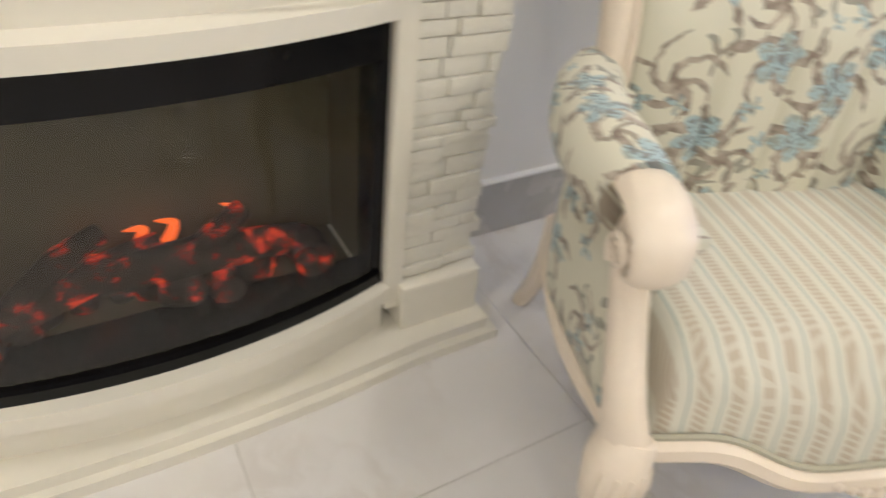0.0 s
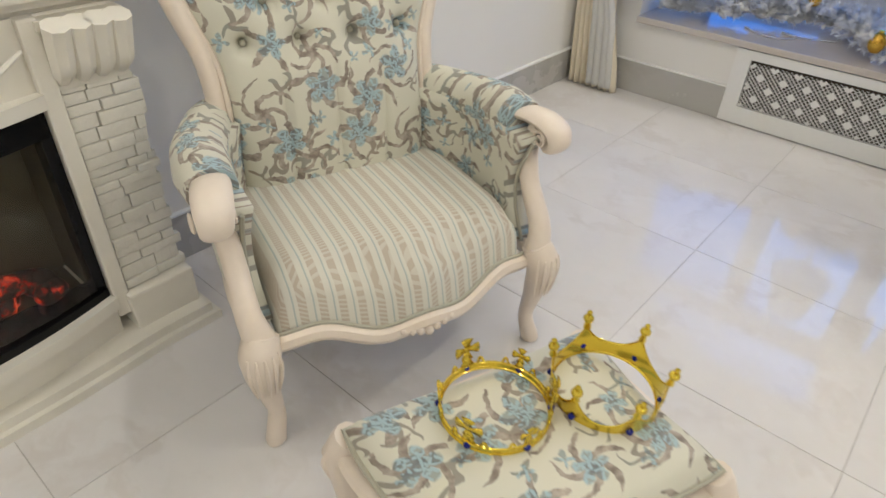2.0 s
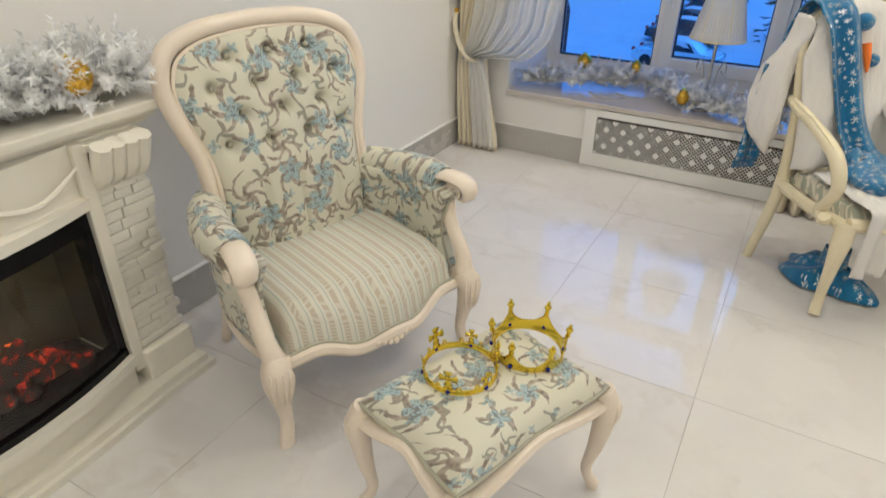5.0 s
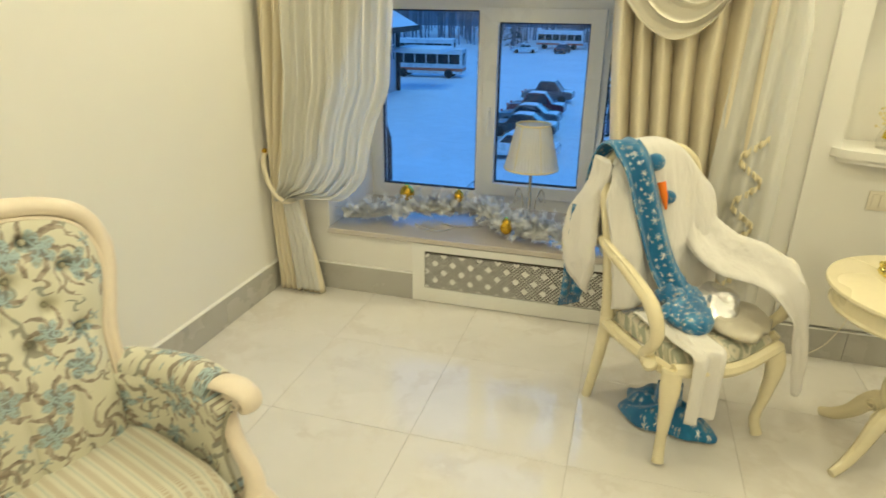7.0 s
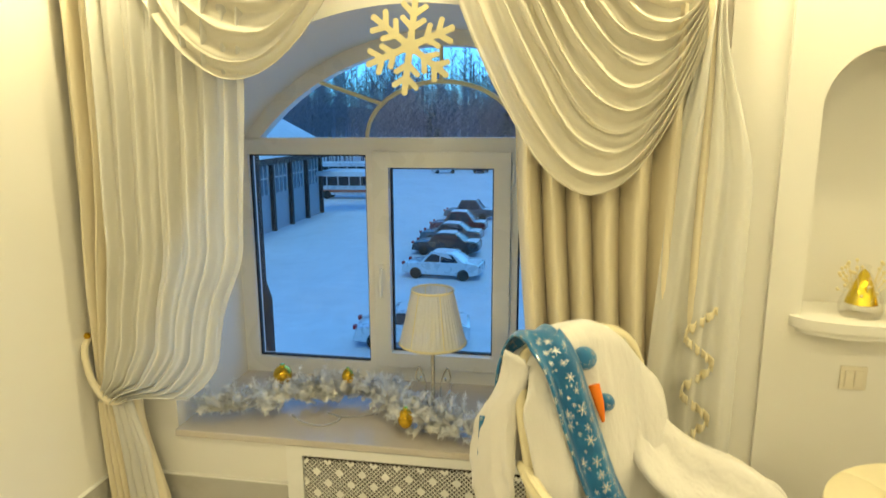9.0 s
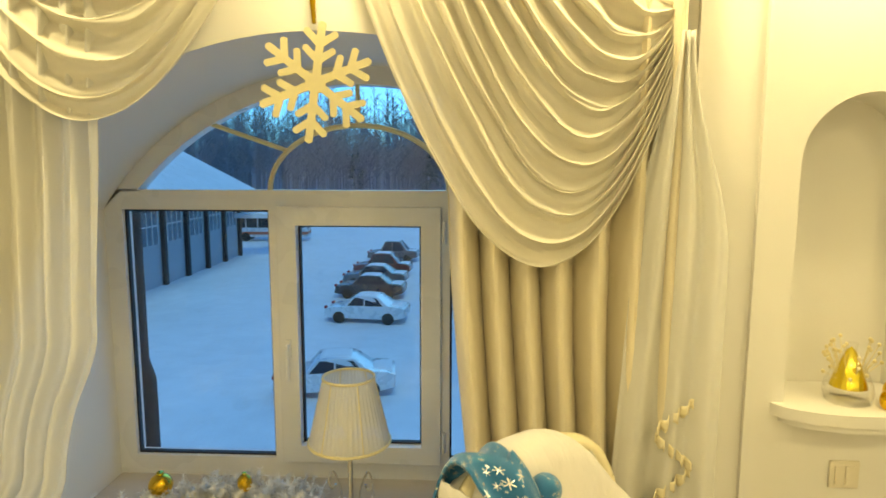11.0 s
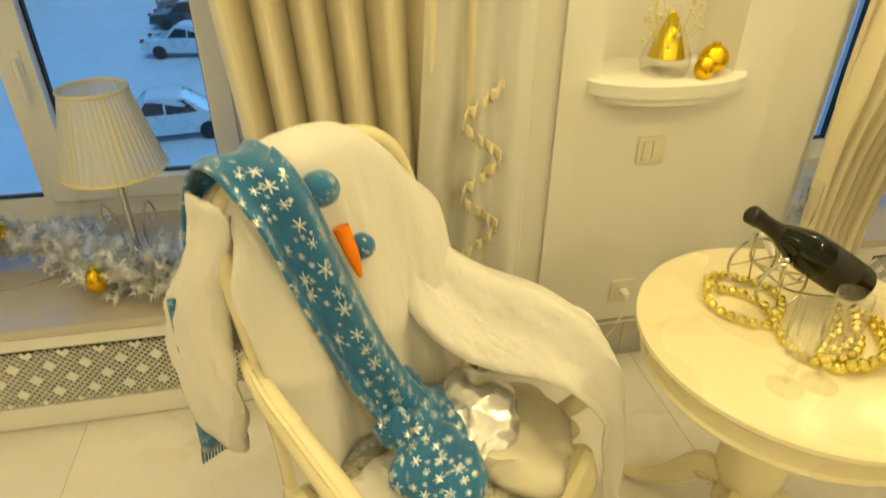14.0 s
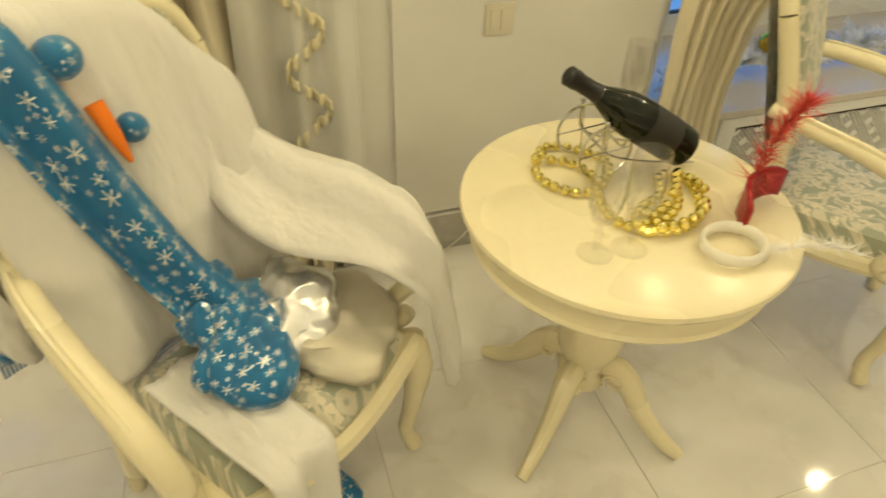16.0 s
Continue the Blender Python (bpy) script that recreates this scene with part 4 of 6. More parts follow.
def carver(m, label, draped):
    c = thing("dining_armchair", label, "armchair", m, group="open-arm chairs")
    # front legs, back legs running up into the back posts
    for s in (-1, 1):
        leg_cabriole(s * 0.229, 0.0, 0, (s * 0.6, 0.8), c, M["ivory"], tall=0.4, r=0.032)
        part("back_leg", tube(curve([(s * 0.229, -0.46, 0.0), (s * 0.222, -0.42, 0.2), (s * 0.215, -0.4, 0.42), (s * 0.222, -0.43, 0.7), (s * 0.222, -0.5, 0.92)], 7), [0.019, 0.024, 0.027, 0.024, 0.022], 10), M["ivory"], c)
        arm = curve([(s * 0.232, -0.46, 0.71), (s * 0.262, -0.36, 0.7), (s * 0.282, -0.22, 0.675), (s * 0.292, -0.08, 0.62), (s * 0.29, -0.03, 0.53), (s * 0.278, -0.07, 0.45), (s * 0.262, -0.1, 0.41), (s * 0.275, -0.06, 0.39), (s * 0.29, -0.045, 0.41)], 7)
        part("arm", tube(arm, [0.018, 0.02, 0.022, 0.024, 0.022, 0.02, 0.026, 0.023, 0.018], 12, wide=1.15, side=(1, 0, 0)), M["ivory"], c, "sweeping ivory arm")
        part("arm_moulding", tube([p + Vector((s * 0.01, 0.0, 0.02)) for p in arm[4:34]], 0.006, 6), M["ivory"], c)
        part("side_rail", tube(curve([(s * 0.23, 0.0, 0.385), (s * 0.235, -0.2, 0.375), (s * 0.218, -0.4, 0.38)], 5), 0.024, 8), M["ivory"], c)
    rail = [(a * 0.235, 0.012 + 0.025 * (1 - a * a), 0.385 - 0.014 * math.cos(a * math.pi) ) for a in [k / 12 - 1 for k in range(25)]]
    part("front_rail", tube(rail, 0.026, 8), M["ivory"], c, "carved ivory front rail")
    part("back_rail", tube([(-0.215, -0.4, 0.385), (0.215, -0.4, 0.385)], 0.022, 8), M["ivory"], c)
    def seat(u, v):
        a = (u - 0.5) * 2
        y = -0.39 + v * (0.4 + 0.025 * (1 - a * a))
        e = min(1, (1 - abs(a)) / 0.2, v / 0.2, (1 - v) / 0.2)
        return (a * (0.205 + 0.025 * v), y, 0.4 + 0.05 * math.sqrt(max(0, 1 - (1 - e) ** 2)))
    part("seat", sheet(seat, 25, 25), M["damask"], c, "sage damask seat pad", uv=lambda co: (co.x, co.y + co.z))
    top = [(0.222, 0.92), (0.2, 0.975), (0.15, 1.01), (0.07, 1.026), (0, 1.033)]
    crest = curve([(x, -0.5 - (z - 0.92) * 0.35, z) for x, z in top] + [(-x, -0.5 - (z - 0.92) * 0.35, z) for x, z in top[-2::-1]], 6)
    part("crest_rail", tube(crest, [0.021, 0.024, 0.028, 0.03, 0.028, 0.024, 0.021], 10), M["ivory"], c, "curved crest rail")
    part("lower_back_rail", tube([(-0.215, -0.41, 0.53), (0.215, -0.41, 0.53)], 0.02, 8), M["ivory"], c)
    def back(u, v):
        z = 0.53 + 0.475 * v
        a = (u - 0.5) * 2
        y = -0.41 - 0.02 * v - 0.12 * max(0, v - 0.3)
        hw = 0.2 * (1 if z < 0.95 else math.sqrt(max(0.05, 1 - ((z - 0.95) / 0.12) ** 2)))
        return (a * hw, y + 0.028 * math.sqrt(max(0, 1 - a ** 4)), z)
    part("backrest", sheet(back, 21, 21), M["damask"], c, "sage damask back pad", uv=lambda co: (co.x, co.z))
    part("back_panel", sheet(lambda u, v: (lambda p: (p[0], -0.43 - 0.14 * v, p[2]))(back(u, v)), 9, 9), M["damask"], c, uv=lambda co: (co.x, co.z))
    return c


CHAIR = pose(1.094, -0.351, 0, 0, 0, -142.3)
carver(CHAIR, "ivory open-arm chair with a sage damask seat, draped with white cloth", True)
carver(pose(2.7, -0.23, 0, 0, 0, -140), "ivory open-arm chair with sage damask seat and back", False)

# ---- snowman costume laid over the chair ----


def fold(x, y, k=1.0):
    return noise.noise(Vector((x * 5.0 * k, y * 5.0 * k, 3.7)))


def cloth_back(u, v):
    """Hangs over the top of the back, in front down to the seat."""
    a = (u - 0.5) * 2
    s = v * 1.5
    if s < 0.42:
        p = (0.6 + s * 1.05, -0.6 - 0.02 * s)
        y, z = -0.585 + 0.02 * math.sin(s * 7), 0.64 + s * 0.97
    elif s < 0.56:
        t = (s - 0.42) / 0.14
        ang = math.pi * t
        y, z = -0.525 - 0.055 * math.cos(ang), 1.046 + 0.028 * math.sin(ang)
    else:
        t = (s - 0.56) / 0.94
        z = 1.044 - 0.575 * t
        w = (z - 0.53) / 0.5
        y = -0.355 - 0.02 * w - 0.12 * max(0, w - 0.3) + 0.09 * max(0.0, t - 0.7)
    top = smoothstep((z - 0.8) / 0.28)
    hw = 0.25 - 0.065 * top ** 2
    x = a * hw + 0.022 * top
    drop = 0.09 * top * abs(a) ** 2.6
    y += 0.02 * fold(x, z) + 0.012 * math.sin(a * 9 + z * 3) * smoothstep((1.0 - z) / 0.2)
    return (x + 0.01 * fold(z, x), y, z - drop)


def cloth_arm(u, v):
    """Falls from the back over the arm and down beside the chair."""
    inner = ((-0.12, -0.43, 0.8), (-0.09, -0.37, 0.68), (-0.11, -0.23, 0.61), (-0.18, -0.06, 0.6), (-0.25, 0.03, 0.5), (-0.29, 0.05, 0.33), (-0.31, 0.06, 0.2))
    outer = ((-0.21, -0.49, 0.93), (-0.25, -0.44, 0.8), (-0.295, -0.33, 0.735), (-0.325, -0.17, 0.725), (-0.335, -0.03, 0.66), (-0.35, 0.015, 0.42), (-0.36, 0.03, 0.2))
    f = u * 6
    k = min(int(f), 5)
    t = f - k
    def along(pts):
        q = [Vector(pts[max(0, min(6, k + d))]) for d in (-1, 0, 1, 2)]
        return 0.5 * (2 * q[1] + (q[2] - q[0]) * t + (2 * q[0] - 5 * q[1] + 4 * q[2] - q[3]) * t * t + (3 * q[1] - q[0] - 3 * q[2] + q[3]) * t ** 3)
    p = along(inner).lerp(along(outer), v)
    lift = math.sin(math.pi * v)
    p += Vector((-0.01, 0.025, 0.03)) * lift * (1 - 0.5 * u)
    p.z += 0.01 * math.sin(v * 10 + u * 3) - 0.05 * max(0.0, v - 0.8) * (1 if u < 0.6 else 0)
    p.y += 0.012 * math.sin(v * 9 + u * 5) + 0.012 * fold(v * 2, u * 3)
    return p


def cloth_sleeve(u, v):
    """The sleeve that hangs from the shoulder down the side of the back."""
    a = 2 * math.pi * u
    z = 1.0 - 0.47 * v - 0.05 * v * math.sin(a)
    cx, cy = 0.215 + 0.06 * smoothstep(v * 1.6), -0.53 - 0.03 * v
    r = 0.035 + 0.04 * smoothstep(v * 1.4)
    flat = 1 - 0.35 * math.exp(-((v - 0.62) / 0.12) ** 2)
    return (cx + r * 0.5 * flat * math.cos(a) + 0.012 * fold(a, v * 2), cy + r * 1.25 * math.sin(a) + 0.012 * math.sin(9 * v + a), z + 0.02 * math.cos(a))


def cloth_seat(u, v):
    """The end that lies on the seat and falls over its front."""
    s = v * 0.62
    x = 0.12 + (u - 0.5) * (0.15 - 0.03 * v) + 0.015 * v
    if s < 0.3:
        y, z = -0.27 + s, 0.475 - 0.02 * s
    elif s < 0.38:
        t = (s - 0.3) / 0.08 * math.pi / 2
        y, z = 0.03 + 0.03 * math.sin(t), 0.44 + 0.03 * math.cos(t)
    else:
        y, z = 0.062 + 0.01 * (s - 0.38), 0.44 - (s - 0.38) * 0.95
    return (x, y + 0.012 * math.sin(u * 10) * (0.4 + v), z + 0.01 * fold(u * 2, v * 2))


costume = thing("snowman_costume", "white fleece snowman costume draped over the chair back and arm", "costume", CHAIR)
for name, fn, nu, nv, closed in (("bodice", cloth_back, 41, 61, False), ("draped_side", cloth_arm, 51, 21, False), ("sleeve", cloth_sleeve, 24, 24, True), ("hem", cloth_seat, 17, 41, False)):
    thicken(part(name, sheet(fn, nu, nv, closed=closed), M["fleece"], costume, "white fleece fold"), 0.005)
for p, r in (((0.058, -0.425, 1.005), 0.035), ((-0.005, -0.4, 0.87), 0.027)):
    part("pompom", ball(r, p, None, 20, 12, (1, 1, 0.95)), M["snow_print"], costume, "blue snowflake-print pompom", uv=lambda co: (co.x * 1.5, co.z * 1.5))
part("carrot_nose", tube(curve([(0.045, -0.395, 0.935), (0.04, -0.375, 0.885), (0.032, -0.365, 0.835)], 5), [0.016, 0.013, 0.004], 12), M["carrot"], costume, "orange felt carrot nose")


def scarf(u, v):
    pts = ((0.2, -0.6, 0.78), (0.185, -0.605, 0.96), (0.165, -0.55, 1.072), (0.145, -0.44, 1.015), (0.108, -0.385, 0.84), (0.06, -0.34, 0.66), (0.03, -0.28, 0.56), (0.015, -0.23, 0.53))
    f = v * (len(pts) - 1)
    k = min(int(f), len(pts) - 2)
    q = [Vector(pts[max(0, min(len(pts) - 1, k + d))]) for d in (-1, 0, 1, 2)]
    t = f - k
    p = 0.5 * (2 * q[1] + (q[2] - q[0]) * t + (2 * q[0] - 5 * q[1] + 4 * q[2] - q[3]) * t * t + (3 * q[1] - q[0] - 3 * q[2] + q[3]) * t ** 3)
    side = Vector((-0.85, 0.1, 0.45 if v > 0.35 else 0.1)).normalized()
    w = 0.115 - 0.02 * abs(v - 0.5)
    p = p + side * (w * (u - 0.5))
    p.y += 0.018 + 0.014 * math.cos(u * 2 * math.pi * 1.3 + 1)
    return p


sc = tagged(thing("scarf", "blue velvet scarf printed with silver snowflakes, over the chair back", "scarf", CHAIR))
thicken(part("scarf_body", sheet(scarf, 17, 61, uvfn=lambda u, v: (u * 0.135, v * 0.95)), M["snow_print"], sc), 0.007)
thicken(part("scarf_end", sheet(lambda u, v: (0.3 - 0.1 * u, -0.585 - 0.03 * v + 0.01 * math.sin(9 * u), 0.82 - 0.42 * v), 13, 21, uvfn=lambda u, v: (u * 0.12, 2 + v * 0.42)), M["snow_print"], sc, "hanging scarf end"), 0.008)
fr = bmesh.new()
for k in range(14):
    x = 0.2 + 0.1 * k / 13
    tube([(x, -0.615, 0.41), (x + 0.003, -0.62, 0.36)], 0.003, 4, fr)
part("fringe", fr, M["snow_print"], sc, uv=lambda co: (co.x, co.z))


def mitten(m, label):
    def shape(u, v):
        a = 2 * math.pi * u
        w = (0.048 if v < 0.22 else 0.04 + 0.03 * math.sin(math.pi * min(1, (v - 0.2) / 0.78) ** 0.8)) * (1 if v < 0.8 else math.sqrt(max(0, 1 - ((v - 0.8) / 0.2) ** 2)))
        gather = 1 - 0.25 * math.exp(-((v - 0.26) / 0.05) ** 2)
        return (w * gather * math.cos(a), 0.2 * v, 0.027 * gather * math.sin(a) * (1 if v < 0.85 else math.sqrt(max(0, 1 - ((v - 0.85) / 0.15) ** 2))) + 0.004 * math.sin(a * 5 + v * 20))
    b = sheet(shape, 28, 28, closed=True, uvfn=lambda u, v: (u * 0.4, v * 0.3))
    mt = thing("mitten", label, "mitten", m, group="mittens")
    part("palm", b, M["snow_print"], mt)
    part("thumb", tube(curve([(0.035, 0.07, 0), (0.062, 0.09, 0.002), (0.07, 0.115, 0.002)], 5), [0.017, 0.02, 0.016, 0.006], 10), M["snow_print"], mt, uv=lambda co: (co.x + 5, co.y))
    return mt


mitten(CHAIR @ pose(0.04, -0.28, 0.54, -14, 6, -8) @ Matrix.Scale(1.22, 4), "blue snowflake-print velvet mitten on the chair seat")
mitten(CHAIR @ pose(0.0, -0.33, 0.57, -25, -12, 20) @ Matrix.Scale(1.2, 4), "blue snowflake-print velvet mitten beneath the other mitten")


def pouch(u, v):
    a, b = 2 * math.pi * u, math.pi * v
    p = Vector((0.115 * math.sin(b) * math.cos(a), 0.1 * math.sin(b) * math.sin(a), -0.07 * math.cos(b)))
    n = noise.noise(p * 13 + Vector((3, 1, 2))) * 0.045 - 0.02 * abs(noise.noise(p * 24 + Vector((1, 7, 2))))
    return p * (1 + n / 0.1)


solid("silver_cushion", sheet(pouch, 60, 36, closed=True), M["silver"], "crumpled silver fabric cushion lying on the seat", "cushion", CHAIR @ pose(-0.075, -0.17, 0.495, 10, 10, 30) @ Matrix.Diagonal((0.95, 0.9, 0.85, 1)))

solid("satin_lining", sheet(lambda u, v: tuple(Vector(pouch(u, v)) * 1.15), 36, 20, closed=True), M["lining"], "crumpled grey satin cloth lying on the seat", "cloth", CHAIR @ pose(-0.13, -0.1, 0.475, 0, 0, 70) @ Matrix.Diagonal((1, 1, 0.42, 1)))


def heap(u, v):
    a = 2 * math.pi * u
    r = 0.15 * math.sin(math.pi * v * 0.5) * (1 + 0.18 * math.sin(3 * a + 1) + 0.06 * math.sin(7 * a))
    z = 0.012 + 0.085 * math.cos(math.pi * v * 0.5) + 0.016 * math.sin(5 * a + 6 * v) * math.sin(math.pi * v)
    return (r * math.cos(a) * 1.25, r * math.sin(a) * 0.75, max(0.004, z))


hat = thing("snowman_hat", "blue snowflake-print velvet hat lying on the floor behind the chair", "hat", pose(0.93, -0.21, 0, 0, 0, -35))
part("brim", sheet(heap, 48, 16, closed=True), M["snow_print"], hat, uv=lambda co: (co.x, co.y))
part("crown_top", sheet(lambda u, v: (0.055 * math.cos(6.2832 * u) * (1 - 0.15 * v) + 0.02, 0.05 * math.sin(6.2832 * u), 0.06 + 0.11 * v + 0.01 * math.sin(12.566 * u)), 24, 8, closed=True), M["snow_print"], hat, uv=lambda co: (co.x, co.z))

# ---- round pedestal table ----
TX, TY, TZ = 1.727, -0.215, 0.68
table = thing("round_table", "ivory round pedestal table with four curved feet", "table", pose(TX, TY, 0))
part("tabletop", lathe([(1e-5, TZ - 0.028), (0.314, TZ - 0.028), (0.325, TZ - 0.022), (0.332, TZ - 0.012), (0.33, TZ - 0.003), (0.322, TZ), (1e-5, TZ)], 72), M["ivory"], table, "round ivory top")
part("apron", lathe([(0.29, TZ - 0.028), (0.304, TZ - 0.032), (0.304, TZ - 0.078), (0.31, TZ - 0.085), (0.304, TZ - 0.094), (0.29, TZ - 0.094)], 72), M["ivory"], table)
part("column", lathe([(0.055, TZ - 0.06), (0.06, 0.56), (0.05, 0.54), (0.062, 0.5), (0.066, 0.46), (0.05, 0.4), (0.047, 0.385), (0.06, 0.375), (0.073, 0.34), (0.08, 0.29), (0.076, 0.25), (0.06, 0.215), (0.056, 0.19), (0.062, 0.18), (0.06, 0.13), (0.04, 0.12), (1e-5, 0.12)], 32), M["ivory"], table, "turned ivory column")
for k in range(4):
    a = radians(127 + 90 * k)
    c, s = math.cos(a), math.sin(a)
    pts = curve([(r * c, r * s, z) for r, z in ((0.035, 0.2), (0.085, 0.2), (0.125, 0.165), (0.17, 0.1), (0.23, 0.045), (0.285, 0.018))], 6)
    leg = part("leg", tube(pts, [0.03, 0.04, 0.034, 0.028, 0.024, 0.018], 10, wide=0.8, side=(-s, c, 0)), M["ivory"], table)
    for e in (-1, 1):
        sp = [(0.09 * c - e * s * 0.03 + (0.004 + 0.0014 * i) * math.cos(i * 0.6) * c, 0.09 * s + e * c * 0.03 + (0.004 + 0.0014 * i) * math.cos(i * 0.6) * s, 0.185 + (0.004 + 0.0014 * i) * math.sin(i * 0.6)) for i in range(18)]
        part("volute", tube(sp, 0.004, 5), M["ivory"], leg)

# bottle in a wheeled wire stand
b0, b1 = Vector((1.888, -0.155, TZ + 0.052)), Vector((1.62, -0.095, 0.9))
axis = (b1 - b0).normalized()
turn = axis.to_track_quat("Z", "Y").to_matrix().to_4x4()
length = (b1 - b0).length
bottle = thing("wine_bottle", "dark sparkling wine bottle with black foil, tilted in its stand", "bottle", Matrix.Translation(b0) @ turn)
k = length / 0.32
part("glass_body", lathe([(1e-5, 0.01), (0.03, 0), (0.042, 0.006), (0.044, 0.02), (0.044, 0.15), (0.04, 0.18), (0.028, 0.215), (0.018, 0.245), (0.015, 0.27)], 28, m=Matrix.Diagonal((1, 1, k, 1))), M["bottle"], bottle)
part("foil", lathe([(0.019, 0.235), (0.0165, 0.26), (0.0165, 0.29), (0.0185, 0.296), (0.0185, 0.316), (0.014, 0.32), (1e-5, 0.32)], 20, m=Matrix.Diagonal((1.05, 1.05, k, 1))), M["foil"], bottle, "black foil neck")
part("label", lathe([(0.0446, 0.05), (0.0446, 0.125)], 28, m=Matrix.Diagonal((1, 1, k, 1))), M["label"], bottle, "dark paper label")
stand = thing("bottle_stand", "small nickel wire bottle stand shaped like a cannon carriage", "bottle holder")
for dy in (-0.05, 0.05):
    hub = Vector((1.71, -0.09 + dy, TZ + 0.062))
    wh = [hub + Vector((0.058 * math.cos(2 * math.pi * i / 32), 0, 0.058 * math.sin(2 * math.pi * i / 32))) for i in range(32)]
    wheel = part("wheel", tube(wh, 0.0032, 6, closed=True), M["chrome"], stand)
    for i in range(4):
        a = math.pi / 2 * i + 0.1
        part("spoke", tube([hub, hub + Vector((0.058 * math.cos(a), 0, 0.058 * math.sin(a)))], 0.002, 5), M["chrome"], wheel)
    part("side_bar", tube(curve([hub + Vector((-0.01, 0, 0.065)), hub, (1.8, -0.1 + dy * 0.9, TZ + 0.03), (1.93, -0.11 + dy * 0.7, TZ + 0.006)], 5), 0.003, 6), M["chrome"], stand)
part("axle", tube([(1.71, -0.145, TZ + 0.062), (1.71, -0.035, TZ + 0.062)], 0.003, 6), M["chrome"], stand)
for x, z in ((1.75, 0.775), (1.85, 0.73)):
    cr = tube(curve([(x, -0.16, z + 0.05), (x, -0.14, z - 0.02), (x, -0.11, z - 0.03), (x, -0.07, z - 0.02), (x, -0.05, z + 0.05)], 5), 0.003, 6)
    part("cradle", cr, M["chrome"], stand)
for dy in (-0.052, 0.052):
    part("knob", ball(0.006, (1.7, -0.09 + dy, TZ + 0.13), None, 8, 6), M["chrome"], stand)

# gold bead garland in loops
beads = thing("bead_garland", "string of shiny gold plastic beads coiled on the table", "bead garland")
line = curve([(1.6, -0.06, 0), (1.64, -0.01, 0), (1.7, -0.03, 0), (1.745, -0.1, 0), (1.7, -0.17, 0), (1.64, -0.19, 0), (1.585, -0.13, 0), (1.6, -0.06, 0), (1.66, -0.075, 0), (1.69, -0.14, 0), (1.665, -0.22, 0), (1.66, -0.285, 0), (1.7, -0.33, 0), (1.76, -0.345, 0), (1.82, -0.32, 0), (1.86, -0.26, 0), (1.87, -0.19, 0), (1.84, -0.215, 0), (1.8, -0.28, 0), (1.74, -0.315, 0), (1.7, -0.3, 0), (1.73, -0.265, 0), (1.79, -0.235, 0), (1.83, -0.17, 0), (1.87, -0.24, 0), (1.85, -0.3, 0), (1.79, -0.34, 0), (1.72, -0.345, 0), (1.68, -0.31, 0), (1.75, -0.29, 0), (1.81, -0.25, 0), (1.845, -0.2, 0)], 12)
placed, last = [], None
bead_mesh = bpy.data.meshes.new("bead")
bb = ball(0.0105, (0, 0, 0), None, 14, 9)
bb.to_mesh(bead_mesh)
bb.free()
bead_mesh.materials.append(M["bead"])
bead_mesh.shade_smooth()
for p in line:
    if last is None or (p - last).length > 0.0205:
        z = TZ + 0.0105
        z += 0.015 if any((p - q).length < 0.013 for q in placed) else 0
        b = new("bead", bead_mesh)
        b.parent, b.location = beads, (p.x, p.y, z)
        placed.append(p.copy())
        last = p


def flute(x, y, lean):
    g = thing("champagne_glass", "clear cut-crystal champagne glass", "glass", pose(x, y, TZ, lean, lean * 0.5, 20) @ Matrix.Diagonal((1, 1, 1.1, 1)), group="crystal glasses")
    part("foot", lathe([(1e-5, 0.004), (0.03, 0.001), (0.033, 0.002), (0.03, 0.004), (0.006, 0.01), (1e-5, 0.01)], 28), M["crystal"], g)
    part("stem", lathe([(0.005, 0.009), (0.004, 0.02), (0.008, 0.028), (0.005, 0.034), (0.009, 0.042), (0.005, 0.05), (0.006, 0.062)], 14), M["crystal"], g)
    part("bowl", lathe([(0.006, 0.062), (0.02, 0.072), (0.029, 0.1), (0.031, 0.14), (0.029, 0.185), (0.0275, 0.185), (0.029, 0.14), (0.027, 0.1), (0.018, 0.076), (1e-5, 0.068)], 28), M["crystal"], g)
    cuts = bmesh.new()
    for i in range(8):
        a = 2 * math.pi * i / 8
        for d in (-0.22, 0, 0.22):
            tube([(0.0262 * math.cos(a), 0.0262 * math.sin(a), 0.09), (0.0308 * math.cos(a + d), 0.0308 * math.sin(a + d), 0.125)], 0.0008, 4, cuts)
    part("cut_pattern", cuts, M["crystal"], g, "star cuts in the bowl")
    for o in g.children:
        o.visible_shadow = False


flute(1.583, -0.353, 0)
flute(1.65, -0.357, 0)
flute(1.87, 0.04, 0)

mask = thing("carnival_mask", "red sequinned carnival mask with a feather on the table", "mask", pose(1.925, -0.31, TZ, 0, 0, 30) @ Matrix.Scale(1.35, 4))
part("mask_face", sheet(lambda u, v: ((u - 0.5) * 0.13, 0.03 * math.cos((u - 0.5) * 3) - 0.03, 0.004 + 0.06 * v * (1 - 0.3 * abs(u - 0.5) * 2) + 0.006 * math.sin(u * 9)), 21, 9), M["red"], mask)
thicken(mask.children[0], 0.006)
fe = bmesh.new()
rng = random.Random(9)
spine = curve([(0.03, 0, 0.03), (0.045, 0.0, 0.09), (0.06, -0.01, 0.125), (0.085, -0.015, 0.145)], 9)
